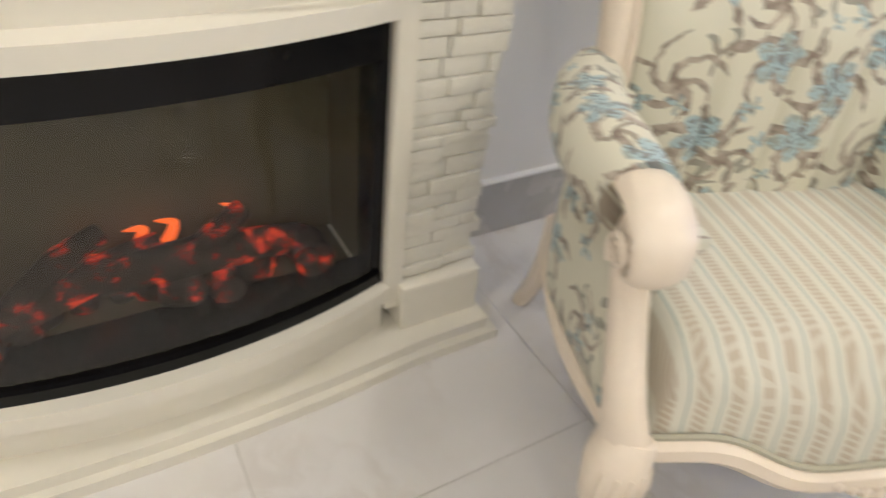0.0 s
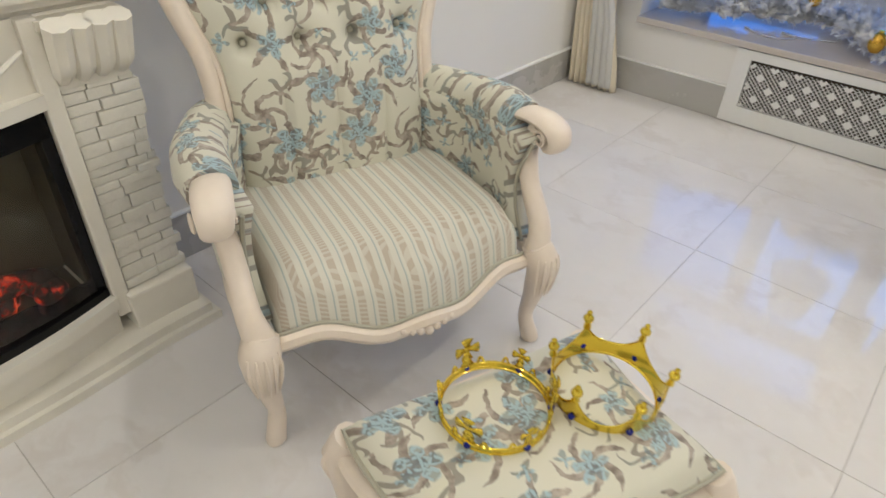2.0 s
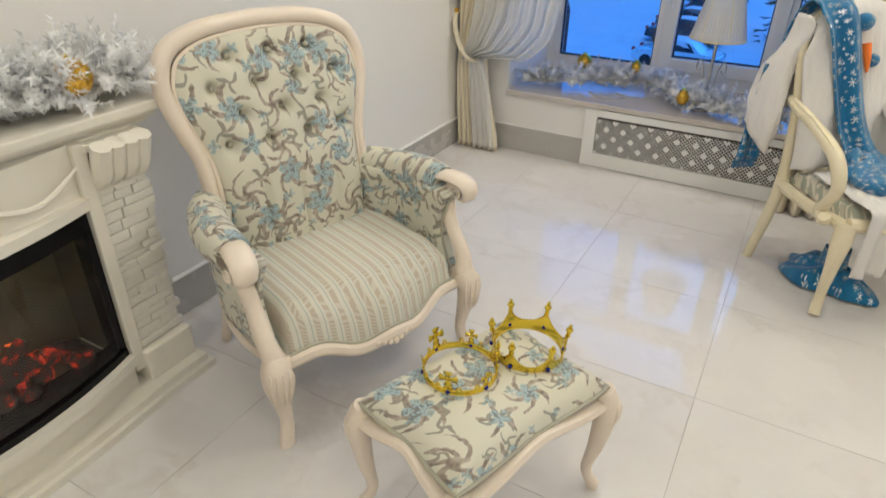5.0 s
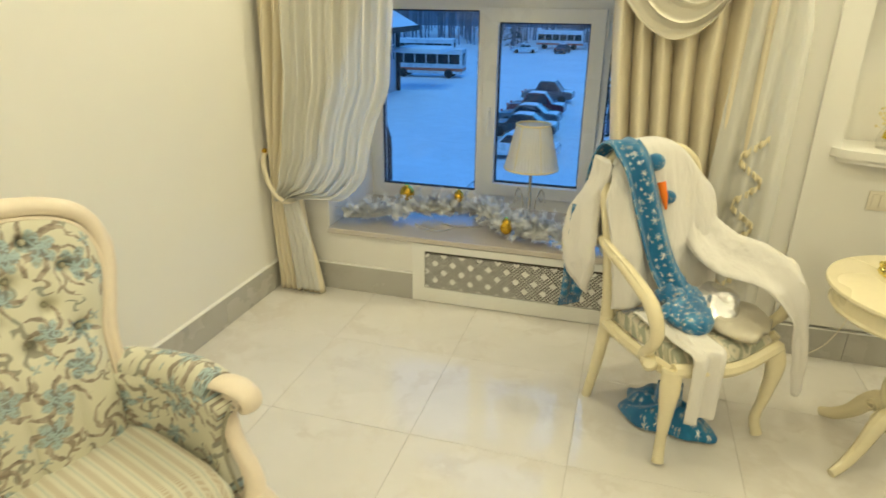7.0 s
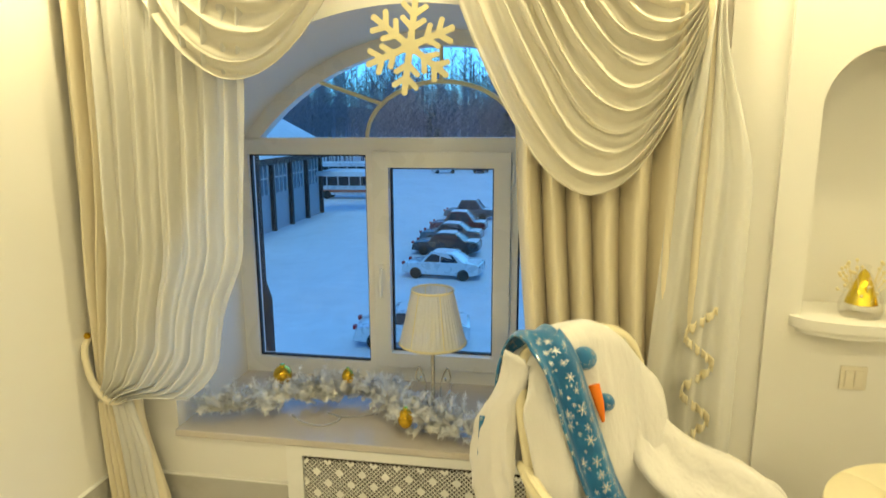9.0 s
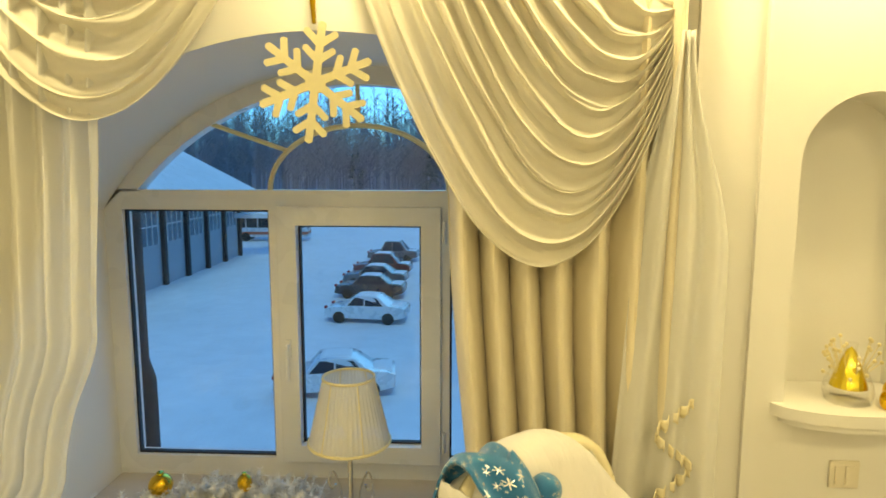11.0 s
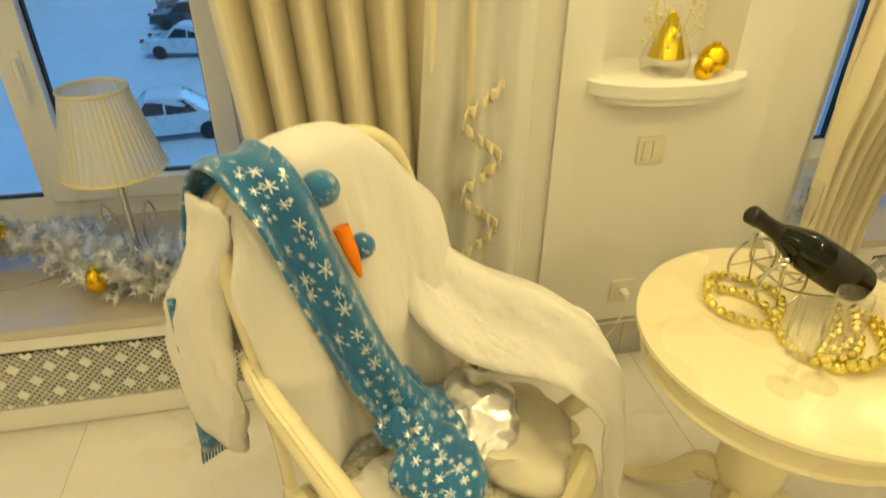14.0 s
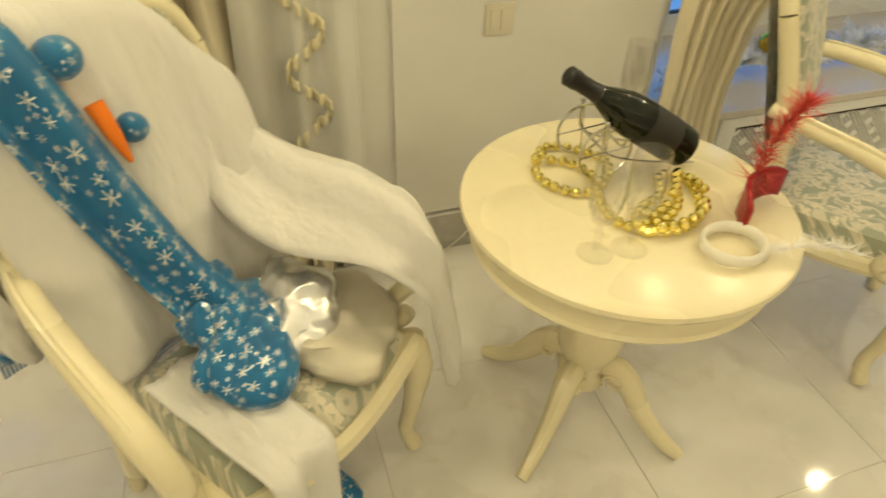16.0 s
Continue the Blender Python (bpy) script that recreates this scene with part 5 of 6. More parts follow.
for p in spine:
    for q in range(16):
        d = Vector((rng.uniform(-1, 1), rng.uniform(-0.8, 0.8), rng.uniform(-0.2, 0.9))).normalized() * rng.uniform(0.02, 0.05)
        w = Vector((rng.uniform(-1, 1), rng.uniform(-1, 1), 0)).normalized() * 0.0015
        fe.faces.new([fe.verts.new(p - w), fe.verts.new(p + w), fe.verts.new(p + d)])
part("feather", fe, M["feather"], mask, "ragged red feather", smooth=False)
garter = thing("satin_headband", "white satin headband with a clear gem and white feather", "headband", pose(1.825, -0.415, TZ + 0.002))
part("band", tube([(0.056 * math.cos(2 * math.pi * i / 32), 0.05 * math.sin(2 * math.pi * i / 32), 0.015) for i in range(32)], 0.006, 8, closed=True, wide=2.2, side=(0, 0, 1)), M["satin"], garter)
part("gem", ball(0.008, (0.024, -0.05, 0.016), None, 8, 5), M["crystal"], garter, "clear rhinestone")
wf = bmesh.new()
for i in range(260):
    t = rng.random()
    p = Vector((0.04 + 0.16 * t, -0.03 - 0.06 * t, 0.01 + 0.02 * math.sin(t * 3)))
    d = Vector((rng.uniform(-0.3, 1), rng.uniform(-1, 1), rng.uniform(-0.1, 0.6))).normalized() * rng.uniform(0.015, 0.04)
    w = Vector((rng.uniform(-1, 1), rng.uniform(-1, 1), 0)).normalized() * 0.0015
    wf.faces.new([wf.verts.new(p - w), wf.verts.new(p + w), wf.verts.new(p + d)])
part("feather", wf, M["white_feather"], garter, "fluffy white feather", smooth=False)


def flake(R, thick, m, mat, label):
    """A six-armed snowflake cut from board."""
    f = thing("snowflake_ornament", label, "snowflake decoration", m)

    def bar(b, p0, p1, w, t):
        p0, p1 = Vector((p0[0], 0, p0[1])), Vector((p1[0], 0, p1[1]))
        d = (p1 - p0).normalized()
        q = Vector((-d.z, 0, d.x)) * w
        rim = (p0 - q, p0 + q, p1 + q * 0.9, p1 + d * w * 0.5, p1 - q * 0.9)
        lo, hi = [b.verts.new(p - Vector((0, t, 0))) for p in rim], [b.verts.new(p + Vector((0, t, 0))) for p in rim]
        b.faces.new(lo)
        b.faces.new(hi[::-1])
        for i in range(5):
            b.faces.new((lo[i], hi[i], hi[(i + 1) % 5], lo[(i + 1) % 5]))

    for k in range(6):
        b = bmesh.new()
        bar(b, (R * 0.1, 0), (R * 0.96, 0), R * 0.07, thick)
        for i, (r, l) in enumerate(((0.36, 0.24), (0.62, 0.25))):
            for s in (-1, 1):
                bar(b, (R * r, 0), (R * (r + l * 0.8), s * R * l), R * 0.062, thick * (0.96 - 0.06 * i - 0.03 * s))
        bmesh.ops.rotate(b, verts=b.verts, cent=(0, 0, 0), matrix=Matrix.Rotation(radians(60 * k + 90), 3, "Y"))
        part("arm", b, mat, f, smooth=False)
    hub = [(R * 0.17 * math.cos(math.pi * i / 6), R * 0.17 * math.sin(math.pi * i / 6)) for i in range(12)]
    part("hub", poly_prism(hub, -thick * 1.1, thick * 1.1), mat, f, smooth=False)


flake(0.165, 0.004, pose(0.2, 0.42, 1.905, 0, 8, 6), M["snowflake"], "gold-white snowflake board hanging before the window")
solid("hanging_ribbon", tube(curve([(0.2, 0.42, 2.06), (0.195, 0.425, 2.15), (0.2, 0.42, 2.3), (0.2, 0.42, 2.49)], 5), [0.006, 0.009, 0.006, 0.005], 6), M["ball_gold"], "gold ribbon that holds the snowflake", "ribbon")
wt = thing("crystal_snowflake", "clear and white snowflake ornament standing on the table", "ornament", pose(1.83, 0.03, TZ))
for i in range(4):
    a = i * 1.57
    part("arm", tube(curve([(0, 0, 0.004), (0.03 * math.cos(a), 0.03 * math.sin(a), 0.05), (0.055 * math.cos(a), 0.055 * math.sin(a), 0.085)], 5), [0.006, 0.005, 0.003], 6), M["white"], wt)

# ---- niche things ----
sh = bmesh.new()
outline = [(NC + 0.235 * math.cos(math.pi * (1 + k / 20)), 0.505 + 0.11 * math.sin(math.pi * (1 + k / 20))) for k in range(21)]
for z0, z1, f in ((0.965, 1.0, 1.0), (0.945, 0.965, 0.9)):
    lo = [sh.verts.new((NC + (x - NC) * f, 0.5 + (y - 0.5) * f, z0)) for x, y in outline + [(NX1 - 0.003, 0.685), (NX0 + 0.003, 0.685)]]
    hi = [sh.verts.new((NC + (x - NC) * f, 0.5 + (y - 0.5) * f, z1)) for x, y in outline + [(NX1 - 0.003, 0.685), (NX0 + 0.003, 0.685)]]
    sh.faces.new(lo[::-1])
    sh.faces.new(hi)
    for i in range(len(lo)):
        sh.faces.new((lo[i], lo[(i + 1) % len(lo)], hi[(i + 1) % len(lo)], hi[i]))
solid("niche_shelf", sh, M["wall"], "white rounded plaster shelf of the wall niche", "shelf", kind="structure")
bell = thing("glass_bell", "clear glass bell jar holding a gold cone decoration", "ornament", pose(1.735, 0.52, 1.0))
part("jar", lathe([(0.06, 0.0), (0.068, 0.03), (0.062, 0.06), (0.035, 0.12), (0.014, 0.16), (0.018, 0.175), (1e-5, 0.18)], 24), M["crystal"], bell).visible_shadow = False
part("cone", lathe([(0.05, 0.045), (0.04, 0.08), (0.014, 0.15), (1e-5, 0.165)], 20), M["gold"], bell, "shiny gold cone")
tw = bmesh.new()
for i in range(36):
    a, r = rng.uniform(0, 6.28), rng.uniform(0.05, 0.1)
    p = (r * math.cos(a), 0.6 * r * math.sin(a), rng.uniform(0.07, 0.2))
    ball(0.006, p, tw, 6, 4)
    tube([(0.02 * math.cos(a), 0.02 * math.sin(a), 0.06), p], 0.001, 4, tw)
part("sprigs", tw, M["trim"], bell, "pale gold berry sprigs")


def bauble(r, p, label, squash=1.0):
    b = thing("gold_bauble", label, "bauble", pose(*p), group="gold baubles")
    part("sphere", ball(r, (0, 0, 0), None, 24, 16, (1, 1, squash)), M["ball_gold"], b)
    part("cap", lathe([(0.3 * r, 0.95 * r * squash), (0.3 * r, 1.15 * r * squash), (1e-5, 1.18 * r * squash)], 12), M["gold"], b)


bauble(0.04, (1.86, 0.49, 1.04), "gold bauble on the niche shelf")
bauble(0.026, (1.815, 0.455, 1.026), "small gold pear-shaped bauble on the niche shelf", 1.25)
bauble(0.043, (-0.5, 0.8, SILL + 0.15), "amber gold bauble in the sill garland")
bauble(0.027, (-0.2, 0.83, SILL + 0.15), "small gold pear-shaped bauble in the sill garland", 1.3)
bauble(0.033, (0.12, 0.6, SILL + 0.08), "gold bauble in the sill garland", 1.3)
bauble(0.05, (-0.985, -1.99, 0.985), "bright gold bauble in the mantel garland")
bauble(0.04, (2.95, 0.75, SILL + 0.12), "gold bauble in the far sill garland")

# ---- garlands ----


def garland(name, label, line, rad, n, seed):
    r = random.Random(seed)
    bmg = bmesh.new()
    verts, faces = [], []
    pts = curve(line, 10)
    for i in range(n):
        p = pts[r.randrange(len(pts))] + Vector((r.uniform(-1, 1), r.uniform(-1, 1), r.uniform(-0.2, 0.8))) * rad * 0.5
        d = Vector((r.uniform(-1, 1), r.uniform(-1, 1), r.uniform(-0.15, 1.0))).normalized()
        L = rad * r.uniform(0.5, 1.1)
        for j in range(56):
            t = j / 55
            q = p + d * (L * t)
            o = (d.orthogonal() * r.uniform(-1, 1) + d.cross(d.orthogonal()) * r.uniform(-1, 1)).normalized()
            e = q + (o + d * 0.5) * r.uniform(0.014, 0.026)
            w = d.cross(o).normalized() * 0.003
            k = len(verts)
            verts += [q - w, q + w, e]
            faces.append((k, k + 1, k + 2))
    me = bpy.data.meshes.new("needles")
    me.from_pydata([tuple(v) for v in verts], [], faces)
    me.materials.append(M["tinsel"])
    g = thing(name, label, "garland", group="white garlands")
    nd = new("needles", me)
    nd.parent = g
    part("wire", tube(pts, 0.005, 5), M["tinsel"], g)
    return g


garland("garland", "white tinsel fir garland lying along the window sill", [(-0.78, 0.62, 0.41), (-0.6, 0.68, 0.42), (-0.45, 0.78, 0.43), (-0.3, 0.83, 0.43), (-0.12, 0.87, 0.43), (0.02, 0.82, 0.42), (0.1, 0.7, 0.42), (0.25, 0.66, 0.41), (0.4, 0.6, 0.41), (0.6, 0.6, 0.41), (0.8, 0.68, 0.42)], 0.105, 620, 3)
garland("garland", "white tinsel fir garland heaped on the mantel shelf", [(-1.05, -1.83, 0.93), (-1.04, -2.0, 0.94), (-1.06, -2.2, 0.94), (-1.04, -2.5, 0.94), (-1.05, -2.8, 0.94), (-1.03, -3.05, 0.93)], 0.13, 900, 4)
garland("garland", "white tinsel fir garland on the far window sill", [(2.5, 0.65, 0.41), (2.8, 0.75, 0.42), (3.1, 0.7, 0.42), (3.5, 0.75, 0.42), (4.0, 0.7, 0.42)], 0.085, 220, 6)
silver = thing("bead_string", "thin string of silver beads on the window sill", "bead garland")
sl = curve([(-0.42, 0.7, 0), (-0.34, 0.64, 0), (-0.25, 0.63, 0), (-0.2, 0.7, 0), (-0.27, 0.75, 0), (-0.18, 0.72, 0), (-0.05, 0.77, 0)], 16)
sbm = bmesh.new()
for p in sl:
    ball(0.0045, (p.x, p.y, SILL + 0.0045), sbm, 6, 4)
part("beads", sbm, M["silver"], silver)

# ---- sill lamp ----
lamp = thing("table_lamp", "nickel table lamp with a pleated white organza shade, unlit", "table lamp", pose(0.215, 0.72, SILL))
part("base", lathe([(1e-5, 0), (0.055, 0), (0.055, 0.008), (0.02, 0.018), (0.012, 0.025), (0.012, 0.03)], 24), M["chrome"], lamp)
part("stem", lathe([(0.011, 0.028), (0.009, 0.06), (0.013, 0.075), (0.009, 0.09), (0.009, 0.36)], 14), M["chrome"], lamp)
for s in (-1, 1):
    part("scroll", tube(curve([(s * 0.01, 0, 0.06), (s * 0.03, 0, 0.12), (s * 0.035, 0, 0.2), (s * 0.06, 0, 0.26), (s * 0.075, 0, 0.22), (s * 0.062, 0, 0.195), (s * 0.052, 0, 0.215)], 6), 0.004, 6), M["chrome"], lamp)
    part("crystal_drop", ball(0.008, (s * 0.078, 0, 0.185), None, 8, 6, (1, 1, 1.6)), M["crystal"], lamp)
def pleat(u, v):
    a = 2 * math.pi * u
    r = 0.138 - 0.053 * v
    r *= 1 + 0.012 * math.cos(a * 48)
    return (r * math.cos(a), r * math.sin(a), 0.375 + 0.225 * v)
sd = part("shade", sheet(pleat, 192, 6, closed=True), M["shade"], lamp, "pleated white organza shade")
for r, z in ((0.139, 0.375), (0.0865, 0.6)):
    part("shade_trim", tube([(r * math.cos(2 * math.pi * i / 40), r * math.sin(2 * math.pi * i / 40), z) for i in range(40)], 0.005, 6, closed=True), M["trim"], lamp, "gold-beige braid")
for i in range(6):
    a = 2 * math.pi * i / 6
    part("shade_rib", tube([(0.138 * math.cos(a), 0.138 * math.sin(a), 0.375), (0.086 * math.cos(a), 0.086 * math.sin(a), 0.6)], 0.0025, 5), M["trim"], lamp)
part("bulb", lathe([(0.014, 0.36), (0.014, 0.4), (0.03, 0.44), (0.026, 0.48), (1e-5, 0.5)], 14), M["white"], lamp)

# ---- curtains ----


def drape(name, label, mat, fn, nu=121, nv=60, group="curtains", th=0.004):
    t = thing(name, label, "curtain", group=group)
    thicken(part("fabric", sheet(fn, nu, nv), mat, t), th)
    return t


def keyed(rows, z):
    """Left and right edge at a height, between rows of (z, left, right)."""
    for (z0, l0, r0), (z1, l1, r1) in zip(rows, rows[1:]):
        if z1 <= z <= z0:
            t = smoothstep((z0 - z) / (z0 - z1)) * 0.6 + 0.4 * (z0 - z) / (z0 - z1)
            return l0 + (l1 - l0) * t, r0 + (r1 - r0) * t
    return rows[-1][1:] if z < rows[-1][0] else rows[0][1:]


def hanging(rows, y, folds, amp, z0, z1, phase=0.0):
    def fn(u, v):
        z = z0 + (z1 - z0) * v
        l, r = keyed(rows, z)
        a = 2 * math.pi * folds * u + phase + 0.7 * math.sin(5.3 * u) + 0.35 * math.sin(3 * z + 7 * u)
        w = min(1.0, (r - l) / 0.5 + 0.25)
        return (l + (r - l) * u + 0.012 * math.sin(a * 1.0 + 1.2), y + amp * w * (math.sin(a) + 0.3 * math.sin(2 * a + 0.8)) - 0.012 * noise.noise(Vector((u * 4, z * 2, 1))), z)
    return fn


left_rows = [(2.48, -1.16, -0.42), (1.6, -1.15, -0.55), (1.0, -1.16, -0.78), (0.62, -1.155, -0.985), (0.45, -1.165, -0.97), (0.0, -1.15, -0.88)]
drape("curtain", "heavy cream curtain gathered by a tieback beside the wall", M["drape"], hanging(left_rows, 0.455, 8, 0.042, 2.48, 0.005), 161)


def left_sheer(u, v):
    z = 2.47 - 1.92 * v
    rows = [(2.48, -0.97, -0.34), (1.8, -0.98, -0.38), (1.2, -1.0, -0.42), (0.85, -1.04, -0.55), (0.68, -1.07, -0.72), (0.55, -1.1, -0.98)]
    l, r = keyed(rows, z)
    zz = z - 0.13 * u * smoothstep((v - 0.75) / 0.15) * (1 - smoothstep((v - 0.9) / 0.1))
    return (l + (r - l) * u, 0.372 + 0.02 * math.sin(u * 46 + z * 1.5 + 1.4 * math.sin(u * 7)) + 0.008 * math.sin(u * 97), zz)


drape("sheer_curtain", "sheer white voile curtain drawn to the tieback", M["sheer"], left_sheer, 181, 70, th=0.001)
drape("sheer_curtain", "sheer white voile end below the tieback", M["sheer"], hanging([(0.56, -1.07, -0.98), (0.3, -1.05, -0.92), (0.0, -1.03, -0.89)], 0.4, 4, 0.018, 0.56, 0.03), 61, 30, th=0.001)
tb = thing("curtain_tieback", "cream cord tieback looped to a small brass hook", "tieback")
part("cord", tube(curve([(-1.175, 0.5, 0.8), (-1.165, 0.4, 0.76), (-1.12, 0.365, 0.64), (-1.05, 0.36, 0.555), (-0.985, 0.4, 0.56), (-0.97, 0.46, 0.6), (-1.02, 0.5, 0.66)], 6), 0.014, 8), M["drape"], tb)
part("hook", ball(0.014, (-1.172, 0.43, 0.8), None, 10, 8), M["ball_gold"], tb, "brass hook")
right_rows = [(2.48, 0.5, 1.2), (1.5, 0.55, 1.19), (0.0, 0.68, 1.2)]
drape("curtain", "heavy cream curtain hanging in deep straight folds", M["drape"], hanging(right_rows, 0.46, 7, 0.05, 2.48, 0.005, 1.0), 161)


def swag(A0, A1, B0, B1, sag0, sag1, skew, folds, y, seed):
    def fn(u, v):
        a = Vector(A0).lerp(Vector(A1), v)
        b = Vector(B0).lerp(Vector(B1), v)
        p = a.lerp(b, u)
        t = u ** skew
        s = sag0 + (sag1 - sag0) * v ** 0.9
        w = math.sin(math.pi * u) ** 0.7 if 0 < u < 1 else 0.0
        ph = 2 * math.pi * folds * v + 1.3 * math.sin(4 * u + seed) + 1.1 * math.sin(9 * v + seed + 2 * u) + 2.2 * noise.noise(Vector((2.2 * u, 4 * v, seed))) + 0.9 * noise.noise(Vector((7 * u, 15 * v, seed)))
        x = p.x + 0.006 * math.sin(ph)
        z = p.z - s * 4 * t * (1 - t) + 0.008 * w * math.cos(ph)
        return (x, y - 0.05 * w - 0.03 * v * w + 0.015 * (0.35 + 0.65 * w) * (1 + 0.8 * noise.noise(Vector((3 * u, 6 * v, seed + 4)))) * math.sin(ph) + 0.005 * w * math.sin(2.7 * ph + 5 * u), z)
    return fn


drape("curtain_swag", "draped cream voile swag over the curtain", M["swag"], swag((0.78, 0.42, 2.46), (0.2, 0.42, 2.44), (1.16, 0.44, 2.1), (1.19, 0.43, 2.02), 0.03, 0.78, 1.22, 11, 0.43, 1.0), 61, 140, "curtain swags", 0.0015)
drape("curtain_swag", "draped cream voile swag at the top of the window", M["swag"], swag((-0.62, 0.42, 2.47), (-0.95, 0.42, 2.46), (-0.1, 0.42, 2.47), (0.13, 0.42, 2.46), 0.02, 0.66, 1.05, 8, 0.42, 2.0), 61, 120, "curtain swags", 0.0015)


def tail(u, v):
    z = 2.03 - (1.5 + 0.35 * u) * v
    w = 0.04 + 0.18 * smoothstep(v * 3)
    return (1.17 - 0.09 * v * (1 - u) + w * (u - 0.3), 0.4 + 0.02 * math.sin(u * 19 + v * 2) - 0.01 * v, z)


drape("sheer_curtain", "sheer voile tail falling beside the curtain", M["sheer"], tail, 61, 60, th=0.001)
lace = thing("lace_trim", "cream lace ruffle zigzagging down the voile tail", "lace", group="curtain trims")
for i in range(9):
    z = 1.05 - 0.1 * i
    def ruff(u, v, z=z, i=i):
        x = 1.14 + 0.1 * (u if i % 2 else 1 - u)
        return (x, 0.375 + 0.012 * math.sin(u * 24), z - 0.08 * u - 0.03 * v + 0.006 * math.sin(u * 40) * v)
    thicken(part("ruffle", sheet(ruff, 25, 4), M["lace"], lace), 0.002)
drape("curtain", "heavy beige curtain tied back at the far window", M["drape"], hanging([(2.48, 2.25, 2.95), (1.2, 2.25, 2.8), (0.72, 2.27, 2.52), (0.5, 2.28, 2.5), (0.0, 2.26, 2.55)], 0.44, 7, 0.033, 2.48, 0.005), 121)
rod = solid("curtain_rail", cube(LEFT + 0.01, RIGHT - 0.01, 0.38, 0.5, TOP - 0.03, TOP - 0.002, 0.004), M["white"], "white curtain rail fixed to the ceiling", "curtain rail")

# ---- switch and sockets ----


def plate(name, label, x, z, y, w=0.085, rocker=True):
    p = thing(name, label, "switch" if rocker else "socket")
    part("plate", cube(x - w / 2, x + w / 2, y - 0.009, y, z - w / 2, z + w / 2, 0.004), M["switch"], p)
    if rocker:
        part("rocker", cube(x - w * 0.34, x - 0.001, y - 0.014, y - 0.008, z - w * 0.34, z + w * 0.34, 0.002), M["switch"], p)
        part("rocker", cube(x + 0.001, x + w * 0.34, y - 0.014, y - 0.008, z - w * 0.34, z + w * 0.34, 0.002), M["switch"], p)
    else:
        m = Matrix.Translation((x, y - 0.009, z)) @ Matrix.Rotation(radians(90), 4, "X")
        part("well", lathe([(0.026, 0.0), (0.024, 0.004), (1e-5, 0.003)], 20, m=m), M["switch"], p)
        part("plug", tube([(x, y - 0.01, z), (x, y - 0.045, z)], [0.017, 0.012], 12), M["white"], p, "white plug")
        part("cable", tube(curve([(x, y - 0.045, z), (x - 0.01, y - 0.055, z - 0.06), (x - 0.06, y - 0.03, z - 0.2), (x - 0.14, y - 0.02, 0.01)], 6), 0.0028, 5), M["switch"], p, "thin pale cable")


plate("light_switch", "ivory double light switch under the niche", 1.727, 0.785, 0.495)
plate("wall_socket", "ivory wall socket with a plug in it", 1.72, 0.29, 0.495, rocker=False)

# ---- outside: the snowy yard ----
GZ = -6.5
solid("ground", cube(-400, 400, 1.6, 900, GZ - 0.5, GZ), M["snow"], "flat snow-covered ground reaching the horizon", "ground", kind="structure", smooth=False)


def paint(name, color):
    return plain(name, color, 0.3, 0.2, amount=0.05, bump=0, Coat_Weight=0.6)


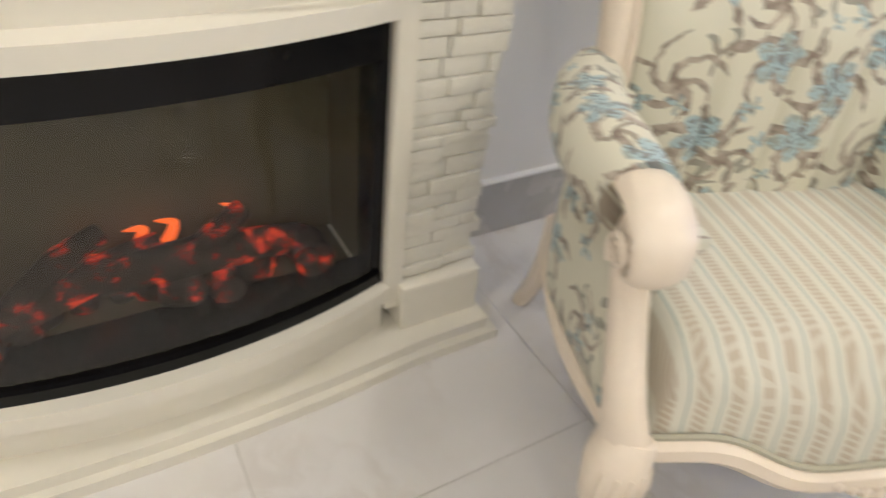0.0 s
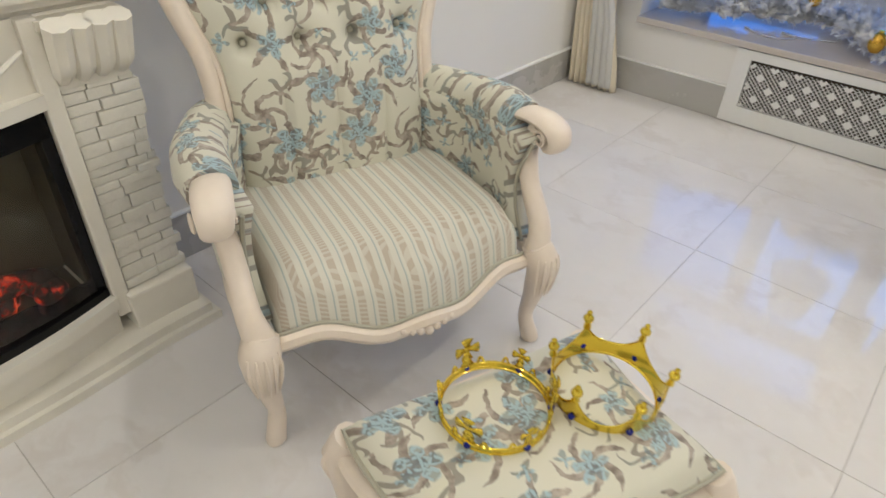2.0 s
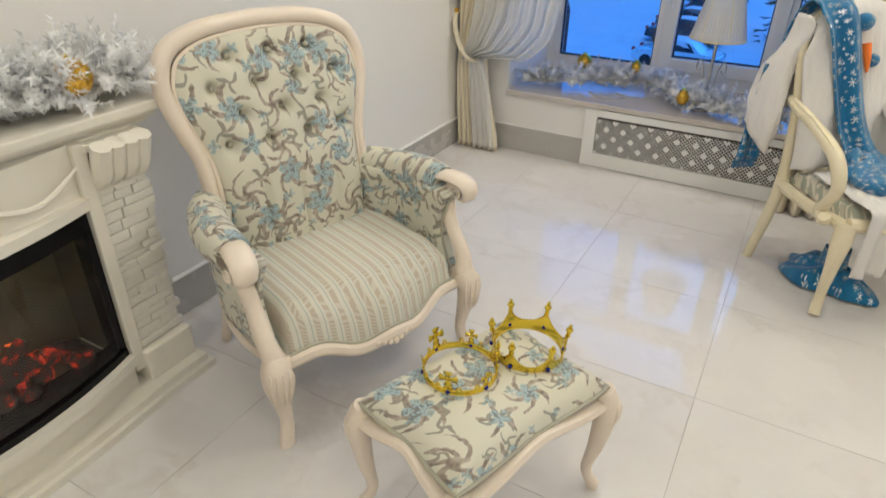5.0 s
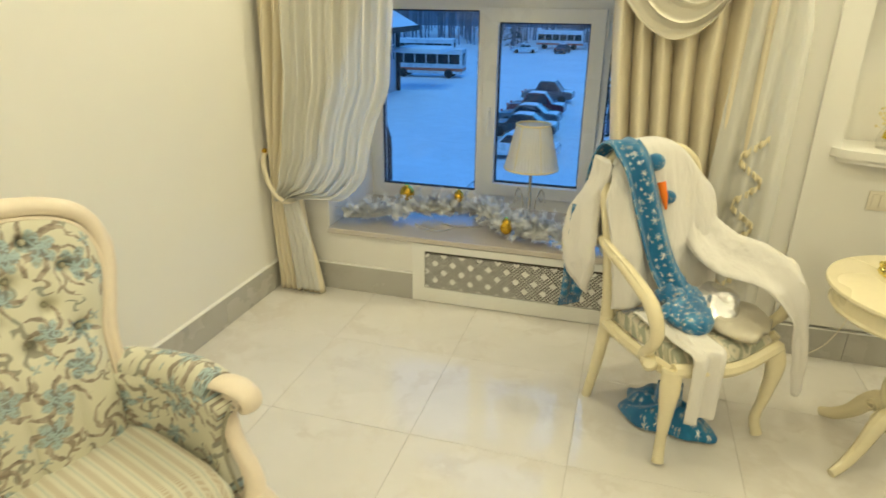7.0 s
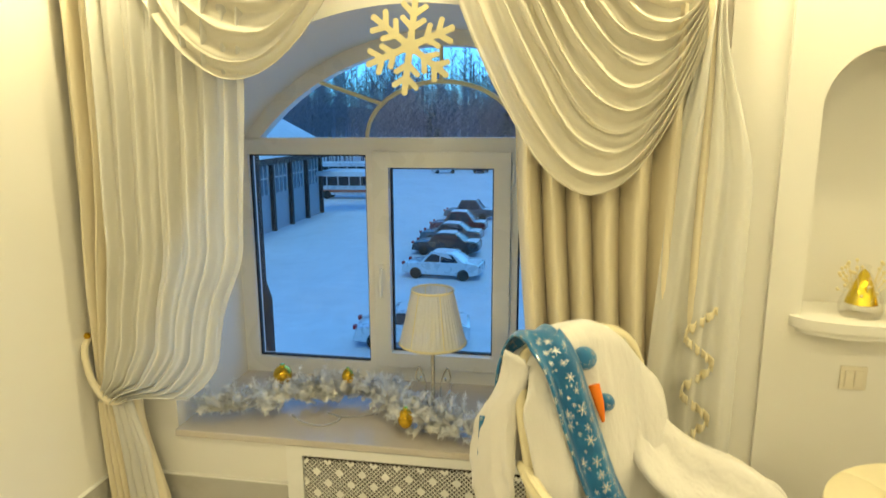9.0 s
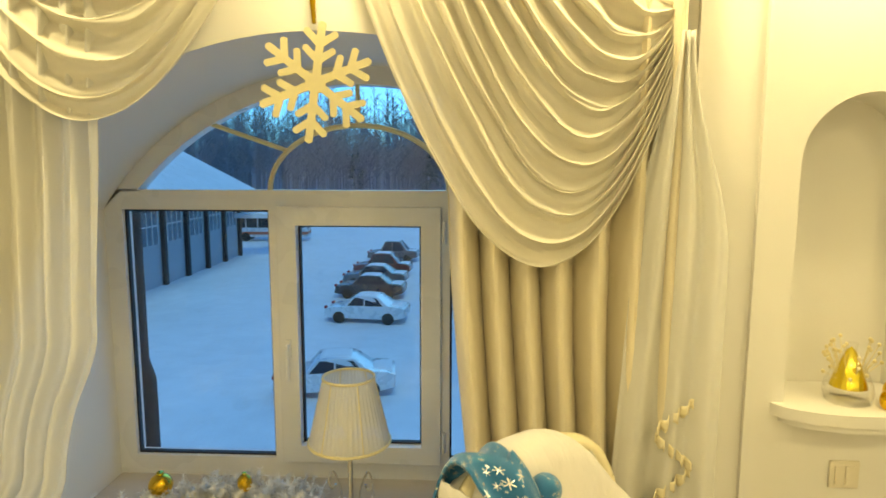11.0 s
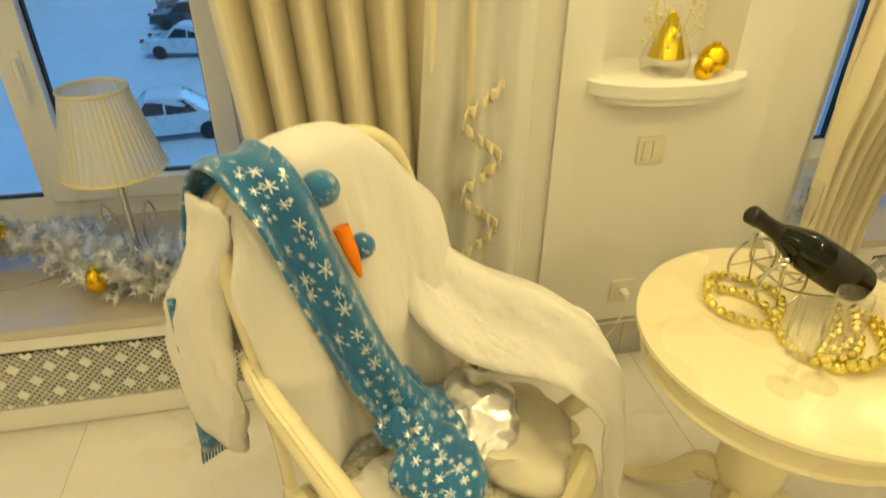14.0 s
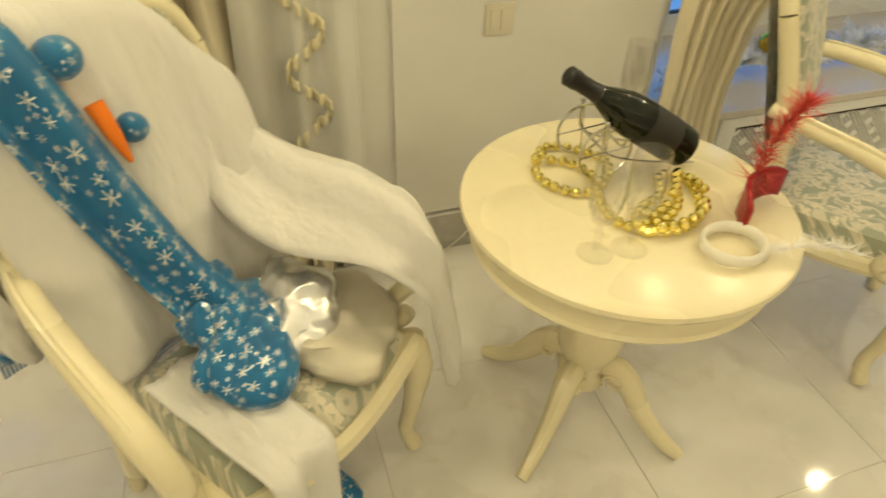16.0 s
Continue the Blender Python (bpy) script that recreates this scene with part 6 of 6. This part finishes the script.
def car(m, mat, label, high=1.45, length=4.3):
    c = thing("car", label, "car", m, group="parked cars")
    L, h = length, high
    side = [(0, 0.35), (0.02, 0.75), (0.1, 0.85), (0.26, 0.9), (0.36, h - 0.06), (0.48, h), (0.66, h - 0.03), (0.8, 0.98), (0.94, 0.95), (1, 0.85), (1, 0.4), (0.9, 0.28), (0.1, 0.28)]
    bmc = bmesh.new()
    rings = []
    for y, k, dz in ((-0.84, 0.94, 0), (-0.78, 1, 0), (0.78, 1, 0), (0.84, 0.94, 0)):
        ring = []
        for x, z in side:
            yy = y * (0.82 if z > 1.05 else 1.0)
            ring.append(bmc.verts.new(((x - 0.5) * L * (1 if abs(y) < 0.8 else 0.985), yy, z * (1 if abs(y) < 0.8 else 0.985))))
        rings.append(ring)
    n = len(side)
    for a, b in zip(rings, rings[1:]):
        for k in range(n):
            bmc.faces.new((a[k], a[(k + 1) % n], b[(k + 1) % n], b[k]))
    bmc.faces.new(rings[0][::-1])
    bmc.faces.new(rings[-1])
    part("body", bmc, mat, c)
    for s in (-1, 1):
        for x0, x1, x2, x3 in ((0.3, 0.5, 0.5, 0.385), (0.515, 0.74, 0.655, 0.515)):
            wb = bmesh.new()
            q = [((x - 0.5) * L, s * (0.845 if z < 1 else 0.71), z) for x, z in ((x0, 0.95), (x1, 0.97), (x2, h - 0.1), (x3, h - 0.1))]
            q2 = [(x, y - s * 0.03, z) for x, y, z in q]
            a, b = [wb.verts.new(p) for p in q], [wb.verts.new(p) for p in q2]
            wb.faces.new(a)
            wb.faces.new(b)
            for k in range(4):
                wb.faces.new((a[k], a[(k + 1) % 4], b[(k + 1) % 4], b[k]))
            part("side_window", wb, M["car_glass"], c, smooth=False)
        for x in (0.19, 0.8):
            mm = Matrix.Translation(((x - 0.5) * L, s * 0.76, 0.31)) @ Matrix.Rotation(radians(90), 4, "X")
            wheel = part("wheel", lathe([(0.2, -0.1), (0.31, -0.1), (0.31, 0.1), (0.2, 0.1)], 20, m=mm), M["tyre"], c)
            part("rim", lathe([(0.2, -0.095), (0.2, 0.095)], 14, m=mm), M["rim"], wheel)
        part("tail_light", cube(-0.5 * L - 0.01, -0.47 * L, s * 0.6 - 0.12, s * 0.6 + 0.12, 0.72, 0.86, 0.02), M["tail"], c, "red tail light")
        part("headlight", cube(0.46 * L, 0.5 * L + 0.01, s * 0.6 - 0.15, s * 0.6 + 0.15, 0.7, 0.82, 0.02), M["far_glass"], c)
    snow = sheet(lambda u, v: ((0.38 + 0.27 * u - 0.5) * L, (v - 0.5) * 1.2, h - 0.03 + 0.09 * (math.sin(math.pi * u) * math.sin(math.pi * v)) ** 0.4 if 0 < u < 1 and 0 < v < 1 else h - 0.05), 12, 10)
    part("snow_cap", snow, M["snow"], c, "snow on the roof")
    part("snow_cap", sheet(lambda u, v: ((0.79 + 0.19 * u - 0.5) * L, (v - 0.5) * 1.4, 0.93 + 0.07 * ((math.sin(math.pi * u) * math.sin(math.pi * v)) ** 0.4 if 0 < u < 1 and 0 < v < 1 else 0)), 8, 8), M["snow"], c)
    return c


white_paint, black_paint, red_paint, grey_paint = paint("white_car_paint", (0.6, 0.62, 0.66)), paint("black_car_paint", (0.02, 0.022, 0.028)), paint("dark_red_car_paint", (0.12, 0.02, 0.03)), paint("grey_car_paint", (0.1, 0.12, 0.14))
car(pose(-4.9, 31.2, GZ, 0, 0, -6), white_paint, "white saloon car with snow on its roof")
car(pose(-5.7, 37.3, GZ, 0, 0, -4), black_paint, "black saloon car under a layer of snow")
car(pose(-6.0, 41.2, GZ, 0, 0, -4), grey_paint, "dark grey car under a layer of snow")
car(pose(-6.1, 45.4, GZ, 0, 0, -3), red_paint, "dark red estate car dusted with snow", 1.7)
car(pose(-6.2, 52.5, GZ, 0, 0, -3), grey_paint, "silver-grey off-road car dusted with snow", 1.75)
car(pose(-4.3, 20.6, GZ, 0, 0, 8), white_paint, "white hatchback parked apart on the snow")
for k, (x, y, p, a) in enumerate(((-17, 104, white_paint, 20), (-11, 106, black_paint, 80), (-4, 103, grey_paint, 10), (-32, 100, black_paint, 0), (4, 70, grey_paint, 5), (6, 62, black_paint, 5))):
    car(pose(x, y, GZ, 0, 0, a), p, "snow-dusted car parked far across the yard")


def bus(m, label, stripe):
    b = thing("bus", label, "bus", m, group="parked buses")
    part("body", cube(-4, 4, -1.2, 1.2, 0.45, 2.95, 0.12), white_paint, b)
    part("stripe", cube(-4.01, 4.01, -1.215, 1.215, 0.75, 1.05), stripe, b, "coloured stripe")
    for k in range(6):
        part("side_window", cube(-3.75 + k * 1.26, -2.6 + k * 1.26, -1.22, -1.19, 1.5, 2.5, 0.01), M["car_glass"], b)
    part("windscreen", cube(3.98, 4.02, -1.05, 1.05, 1.35, 2.6, 0.01), M["car_glass"], b)
    part("rear_window", cube(-4.02, -3.98, -1.0, 1.0, 1.6, 2.5, 0.01), M["car_glass"], b)
    for s in (-1, 1):
        for x in (-2.6, 2.5):
            mm = Matrix.Translation((x, s * 1.1, 0.48)) @ Matrix.Rotation(radians(90), 4, "X")
            wheel = part("wheel", lathe([(0.26, -0.14), (0.48, -0.14), (0.48, 0.14), (0.26, 0.14)], 18, m=mm), M["tyre"], b)
            part("rim", lathe([(0.26, -0.13), (0.26, 0.13)], 12, m=mm), M["rim"], wheel)
    part("snow_cap", cube(-3.9, 3.9, -1.1, 1.1, 2.95, 3.08, 0.05), M["snow"], b, "snow on the roof")


bus(pose(-21.3, 66.5, GZ, 0, 0, 4), "white bus with dark windows and snow on its roof", M["orange"])
bus(pose(-27, 83, GZ, 0, 0, 8), "white coach parked behind the first bus", M["post"])
bus(pose(-12.5, 115, GZ, 0, 0, 2), "far orange-striped bus by the trees", M["orange"])

hall = thing("garage_building", "long pale hall with dark posts and a snowy pitched roof", "building")
HX, HY0, HY1, HZ = -20.6, 26.0, 55.0, -0.6
part("wall", cube(HX - 12, HX, HY0, HY1, GZ, HZ), M["facade"], hall, "pale rendered wall", smooth=False)
for k in range(9):
    y = HY0 + 0.3 + k * 3.5
    part("post", cube(HX + 0.01, HX + 0.3, y, y + 0.35, GZ, HZ + 0.1), M["post"], hall, "dark wooden post", smooth=False)
    if k < 8:
        w = part("window", cube(HX + 0.0, HX + 0.06, y + 0.8, y + 3.1, -3.6, -1.2), M["far_glass"], hall, "hall window", smooth=False)
        fr = bmesh.new()
        for t in range(4):
            box(fr, HX + 0.06, HX + 0.1, y + 0.8 + t * 0.74, y + 0.88 + t * 0.74, -3.6, -1.2)
        box(fr, HX + 0.06, HX + 0.1, y + 0.8, y + 3.1, -2.4, -2.32)
        part("window_bars", fr, M["white"], w, smooth=False)
roof = bmesh.new()
prof = [(-13.5, -0.5), (-6, 4.6), (1.6, -0.4), (1.6, -0.75), (-13.5, -0.9)]
a = [roof.verts.new((HX + x, HY0 - 1, HZ + z + 0.3)) for x, z in prof]
b = [roof.verts.new((HX + x - (0 if i != 1 else 0), HY1 + 1 - (5 if i == 1 else 0), HZ + z + 0.3)) for i, (x, z) in enumerate(prof)]
roof.faces.new(a)
roof.faces.new(b)
for k in range(5):
    roof.faces.new((a[k], a[(k + 1) % 5], b[(k + 1) % 5], b[k]))
part("roof", roof, M["snow"], hall, "snow-covered roof", smooth=False)
part("eave", cube(HX + 1.55, HX + 1.75, HY0 - 1, HY1 + 1, HZ - 0.55, HZ - 0.1), M["post"], hall, "dark eave board", smooth=False)
part("porch_roof", cube(HX, HX + 4.5, HY1 - 1.5, HY1 + 3, -3.0, -2.6, 0.05), M["snow"], hall, "snowy porch roof")

# outer edge of the building beside the window
solid("downpipe", tube([(-0.9, 1.45, -2), (-0.9, 1.45, 0.62), (-0.9, 1.45, 0.68), (-0.93, 1.45, 0.78), (-0.93, 1.45, 3)], 0.06, 10), M["post"], "dark brown downpipe on the outer wall", "downpipe")


def bare_trees(seed, n, x0, x1, y0, y1, h0, h1):
    r = random.Random(seed)
    verts, faces = [], []
    def stick(p, q, w):
        d = (q - p).normalized()
        s = Vector((d.z, 0, -d.x)) if abs(d.x) + abs(d.z) > 0.1 else Vector((1, 0, 0))
        s2 = Vector((0, 1, 0))
        k = len(verts)
        for e, f in ((p, w), (q, w * 0.35)):
            verts.extend([e + s * f, e + s2 * f * 0.8 - s * f * 0.5, e - s2 * f * 0.8 - s * f * 0.5])
        for i in range(3):
            faces.append((k + i, k + (i + 1) % 3, k + 3 + (i + 1) % 3, k + 3 + i))
    for i in range(n):
        base = Vector((r.uniform(x0, x1), r.uniform(y0, y1), GZ))
        h = r.uniform(h0, h1)
        top = base + Vector((r.uniform(-0.8, 0.8), 0, h))
        stick(base, top, 0.16)
        for j in range(26):
            t = r.uniform(0.25, 0.97)
            p = base.lerp(top, t)
            L = (1.1 - t) * h * r.uniform(0.2, 0.42)
            a = r.uniform(0, 6.28)
            q = p + Vector((math.cos(a) * L * 0.75, math.sin(a) * L * 0.5, L * r.uniform(0.4, 1.0)))
            stick(p, q, 0.07)
            for e in range(3):
                f = p.lerp(q, r.uniform(0.3, 0.9))
                stick(f, f + Vector((r.uniform(-1, 1), 0.2, r.uniform(0.1, 1))) * L * 0.35, 0.045)
    me = bpy.data.meshes.new("bare_trees")
    me.from_pydata([tuple(v) for v in verts], [], faces)
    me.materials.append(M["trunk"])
    return tagged(new("bare_trees", me), "belt of leafless trees at the edge of the yard", "trees", kind="stuff")


# both belts get their haze from the bark colour, not from any fog
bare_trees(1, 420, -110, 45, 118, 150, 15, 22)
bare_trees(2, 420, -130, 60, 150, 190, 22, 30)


# ridge added to cover bright sky between the trees; its haze is only colour
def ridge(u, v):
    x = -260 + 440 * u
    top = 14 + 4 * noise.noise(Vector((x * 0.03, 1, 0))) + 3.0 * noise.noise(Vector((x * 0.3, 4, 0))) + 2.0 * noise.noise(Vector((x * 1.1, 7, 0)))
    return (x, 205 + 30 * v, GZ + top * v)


solid("backdrop", sheet(ridge, 360, 6), M["woods"], "added wooded ridge beyond the snowy yard, haze put into its colour", "woods", kind="structure")


def spruce(x, y, h, seed):
    r = random.Random(seed)
    t = thing("spruce_tree", "dark green spruce standing in the snow", "tree", pose(x, y, GZ), group="spruces")
    part("trunk", tube([(0, 0, 0), (0, 0, h)], [0.14, 0.02], 6), M["trunk"], t)
    verts, faces = [], []
    for i in range(int(h * 16)):
        z = 0.4 + (h - 0.5) * r.random()
        L = (1 - z / h) * h * 0.27 + 0.2
        a = r.uniform(0, 6.28)
        d = Vector((math.cos(a), math.sin(a), -0.22))
        for j in range(16):
            f = r.uniform(0.1, 1)
            p = Vector((0, 0, z)) + d * (L * f)
            q = p + Vector((math.cos(a) * 0.25 + r.uniform(-0.3, 0.3), math.sin(a) * 0.25 + r.uniform(-0.3, 0.3), r.uniform(-0.22, 0.1)))
            w = Vector((r.uniform(-1, 1), r.uniform(-1, 1), r.uniform(-1, 1))).normalized() * 0.06
            k = len(verts)
            verts += [p - w, p + w, q]
            faces.append((k, k + 1, k + 2))
    me = bpy.data.meshes.new("crown")
    me.from_pydata([tuple(v) for v in verts], [], faces)
    me.materials.append(M["spruce"])
    o = new("crown", me)
    o.parent = t


for x, y, h, s in ((-0.6, 40, 6.2, 1), (0.6, 33, 5.0, 2), (1.2, 26, 4.6, 3), (-7, 117, 13, 4), (-22, 120, 12, 5), (2.2, 48, 7, 6), (9, 30, 6, 7), (14, 36, 7, 8)):
    spruce(x, y, h, s)

# ---- skirting and floor tiles ----
skirt = thing("baseboard", "grey polished tile skirting with a pale top edge", "baseboard", kind="structure")


def skirting(a, b, along, at, out, h=0.155):
    """Tiles 0.6 m long from a to b."""
    n = max(1, round((b - a) / 0.6))
    for k in range(n):
        s, e = a + (b - a) * k / n + 0.001, a + (b - a) * (k + 1) / n - 0.001
        lo, hi = sorted((at, at + out))
        dims = (s, e, lo, hi) if along == "x" else (lo, hi, s, e)
        part("tile", cube(*dims, 0.001, h, 0.0015), M["skirt"], skirt, smooth=False)
    lo, hi = sorted((at, at + out * 1.3))
    dims = (a, b, lo, hi) if along == "x" else (lo, hi, a, b)
    part("top_edge", cube(*dims, h, h + 0.006), M["white"], skirt, "pale top edge", smooth=False)


skirting(FC + 0.62, FRONT, "y", LEFT, 0.014)
skirting(BACK, FC - 0.62, "y", LEFT, 0.014)
skirting(LEFT + 0.02, -0.372, "x", FRONT, -0.014)
skirting(1.052, 1.24, "x", FRONT, -0.014)
skirting(1.24, 2.27, "x", 0.512, -0.014, 0.15)
skirting(2.275, 2.618, "x", FRONT, -0.014)
skirting(4.052, RIGHT, "x", FRONT, -0.014)

solid_floor = thing("floor", "glossy pale marble-look floor tiles with thin joints", "floor", kind="structure")
part("bed", cube(LEFT, RIGHT, BACK, FRONT + 0.02, -0.08, -0.0022), M["grout"], solid_floor, "grey grout bed", smooth=False)


def tile_mesh(w, d):
    b = cube(0.0009, w - 0.0009, 0.0009, d - 0.0009, -0.008, 0.0, 0.0008)
    me = bpy.data.meshes.new("tile")
    bmesh.ops.recalc_face_normals(b, faces=b.faces)
    b.to_mesh(me)
    b.free()
    me.materials.append(M["tile"])
    return me


xs = [LEFT] + [0.6 * k for k in range(-1, 11)] + [RIGHT]
ys = [BACK] + [0.6 * k for k in range(-8, 1)] + [FRONT + 0.018]
made = {}
for x0, x1 in zip(xs, xs[1:]):
    for y0, y1 in zip(ys, ys[1:]):
        key = (round(x1 - x0, 3), round(y1 - y0, 3))
        if key not in made:
            made[key] = tile_mesh(*key)
        t = new("tile", made[key])
        t.parent, t.location = solid_floor, (x0, y0, 0)
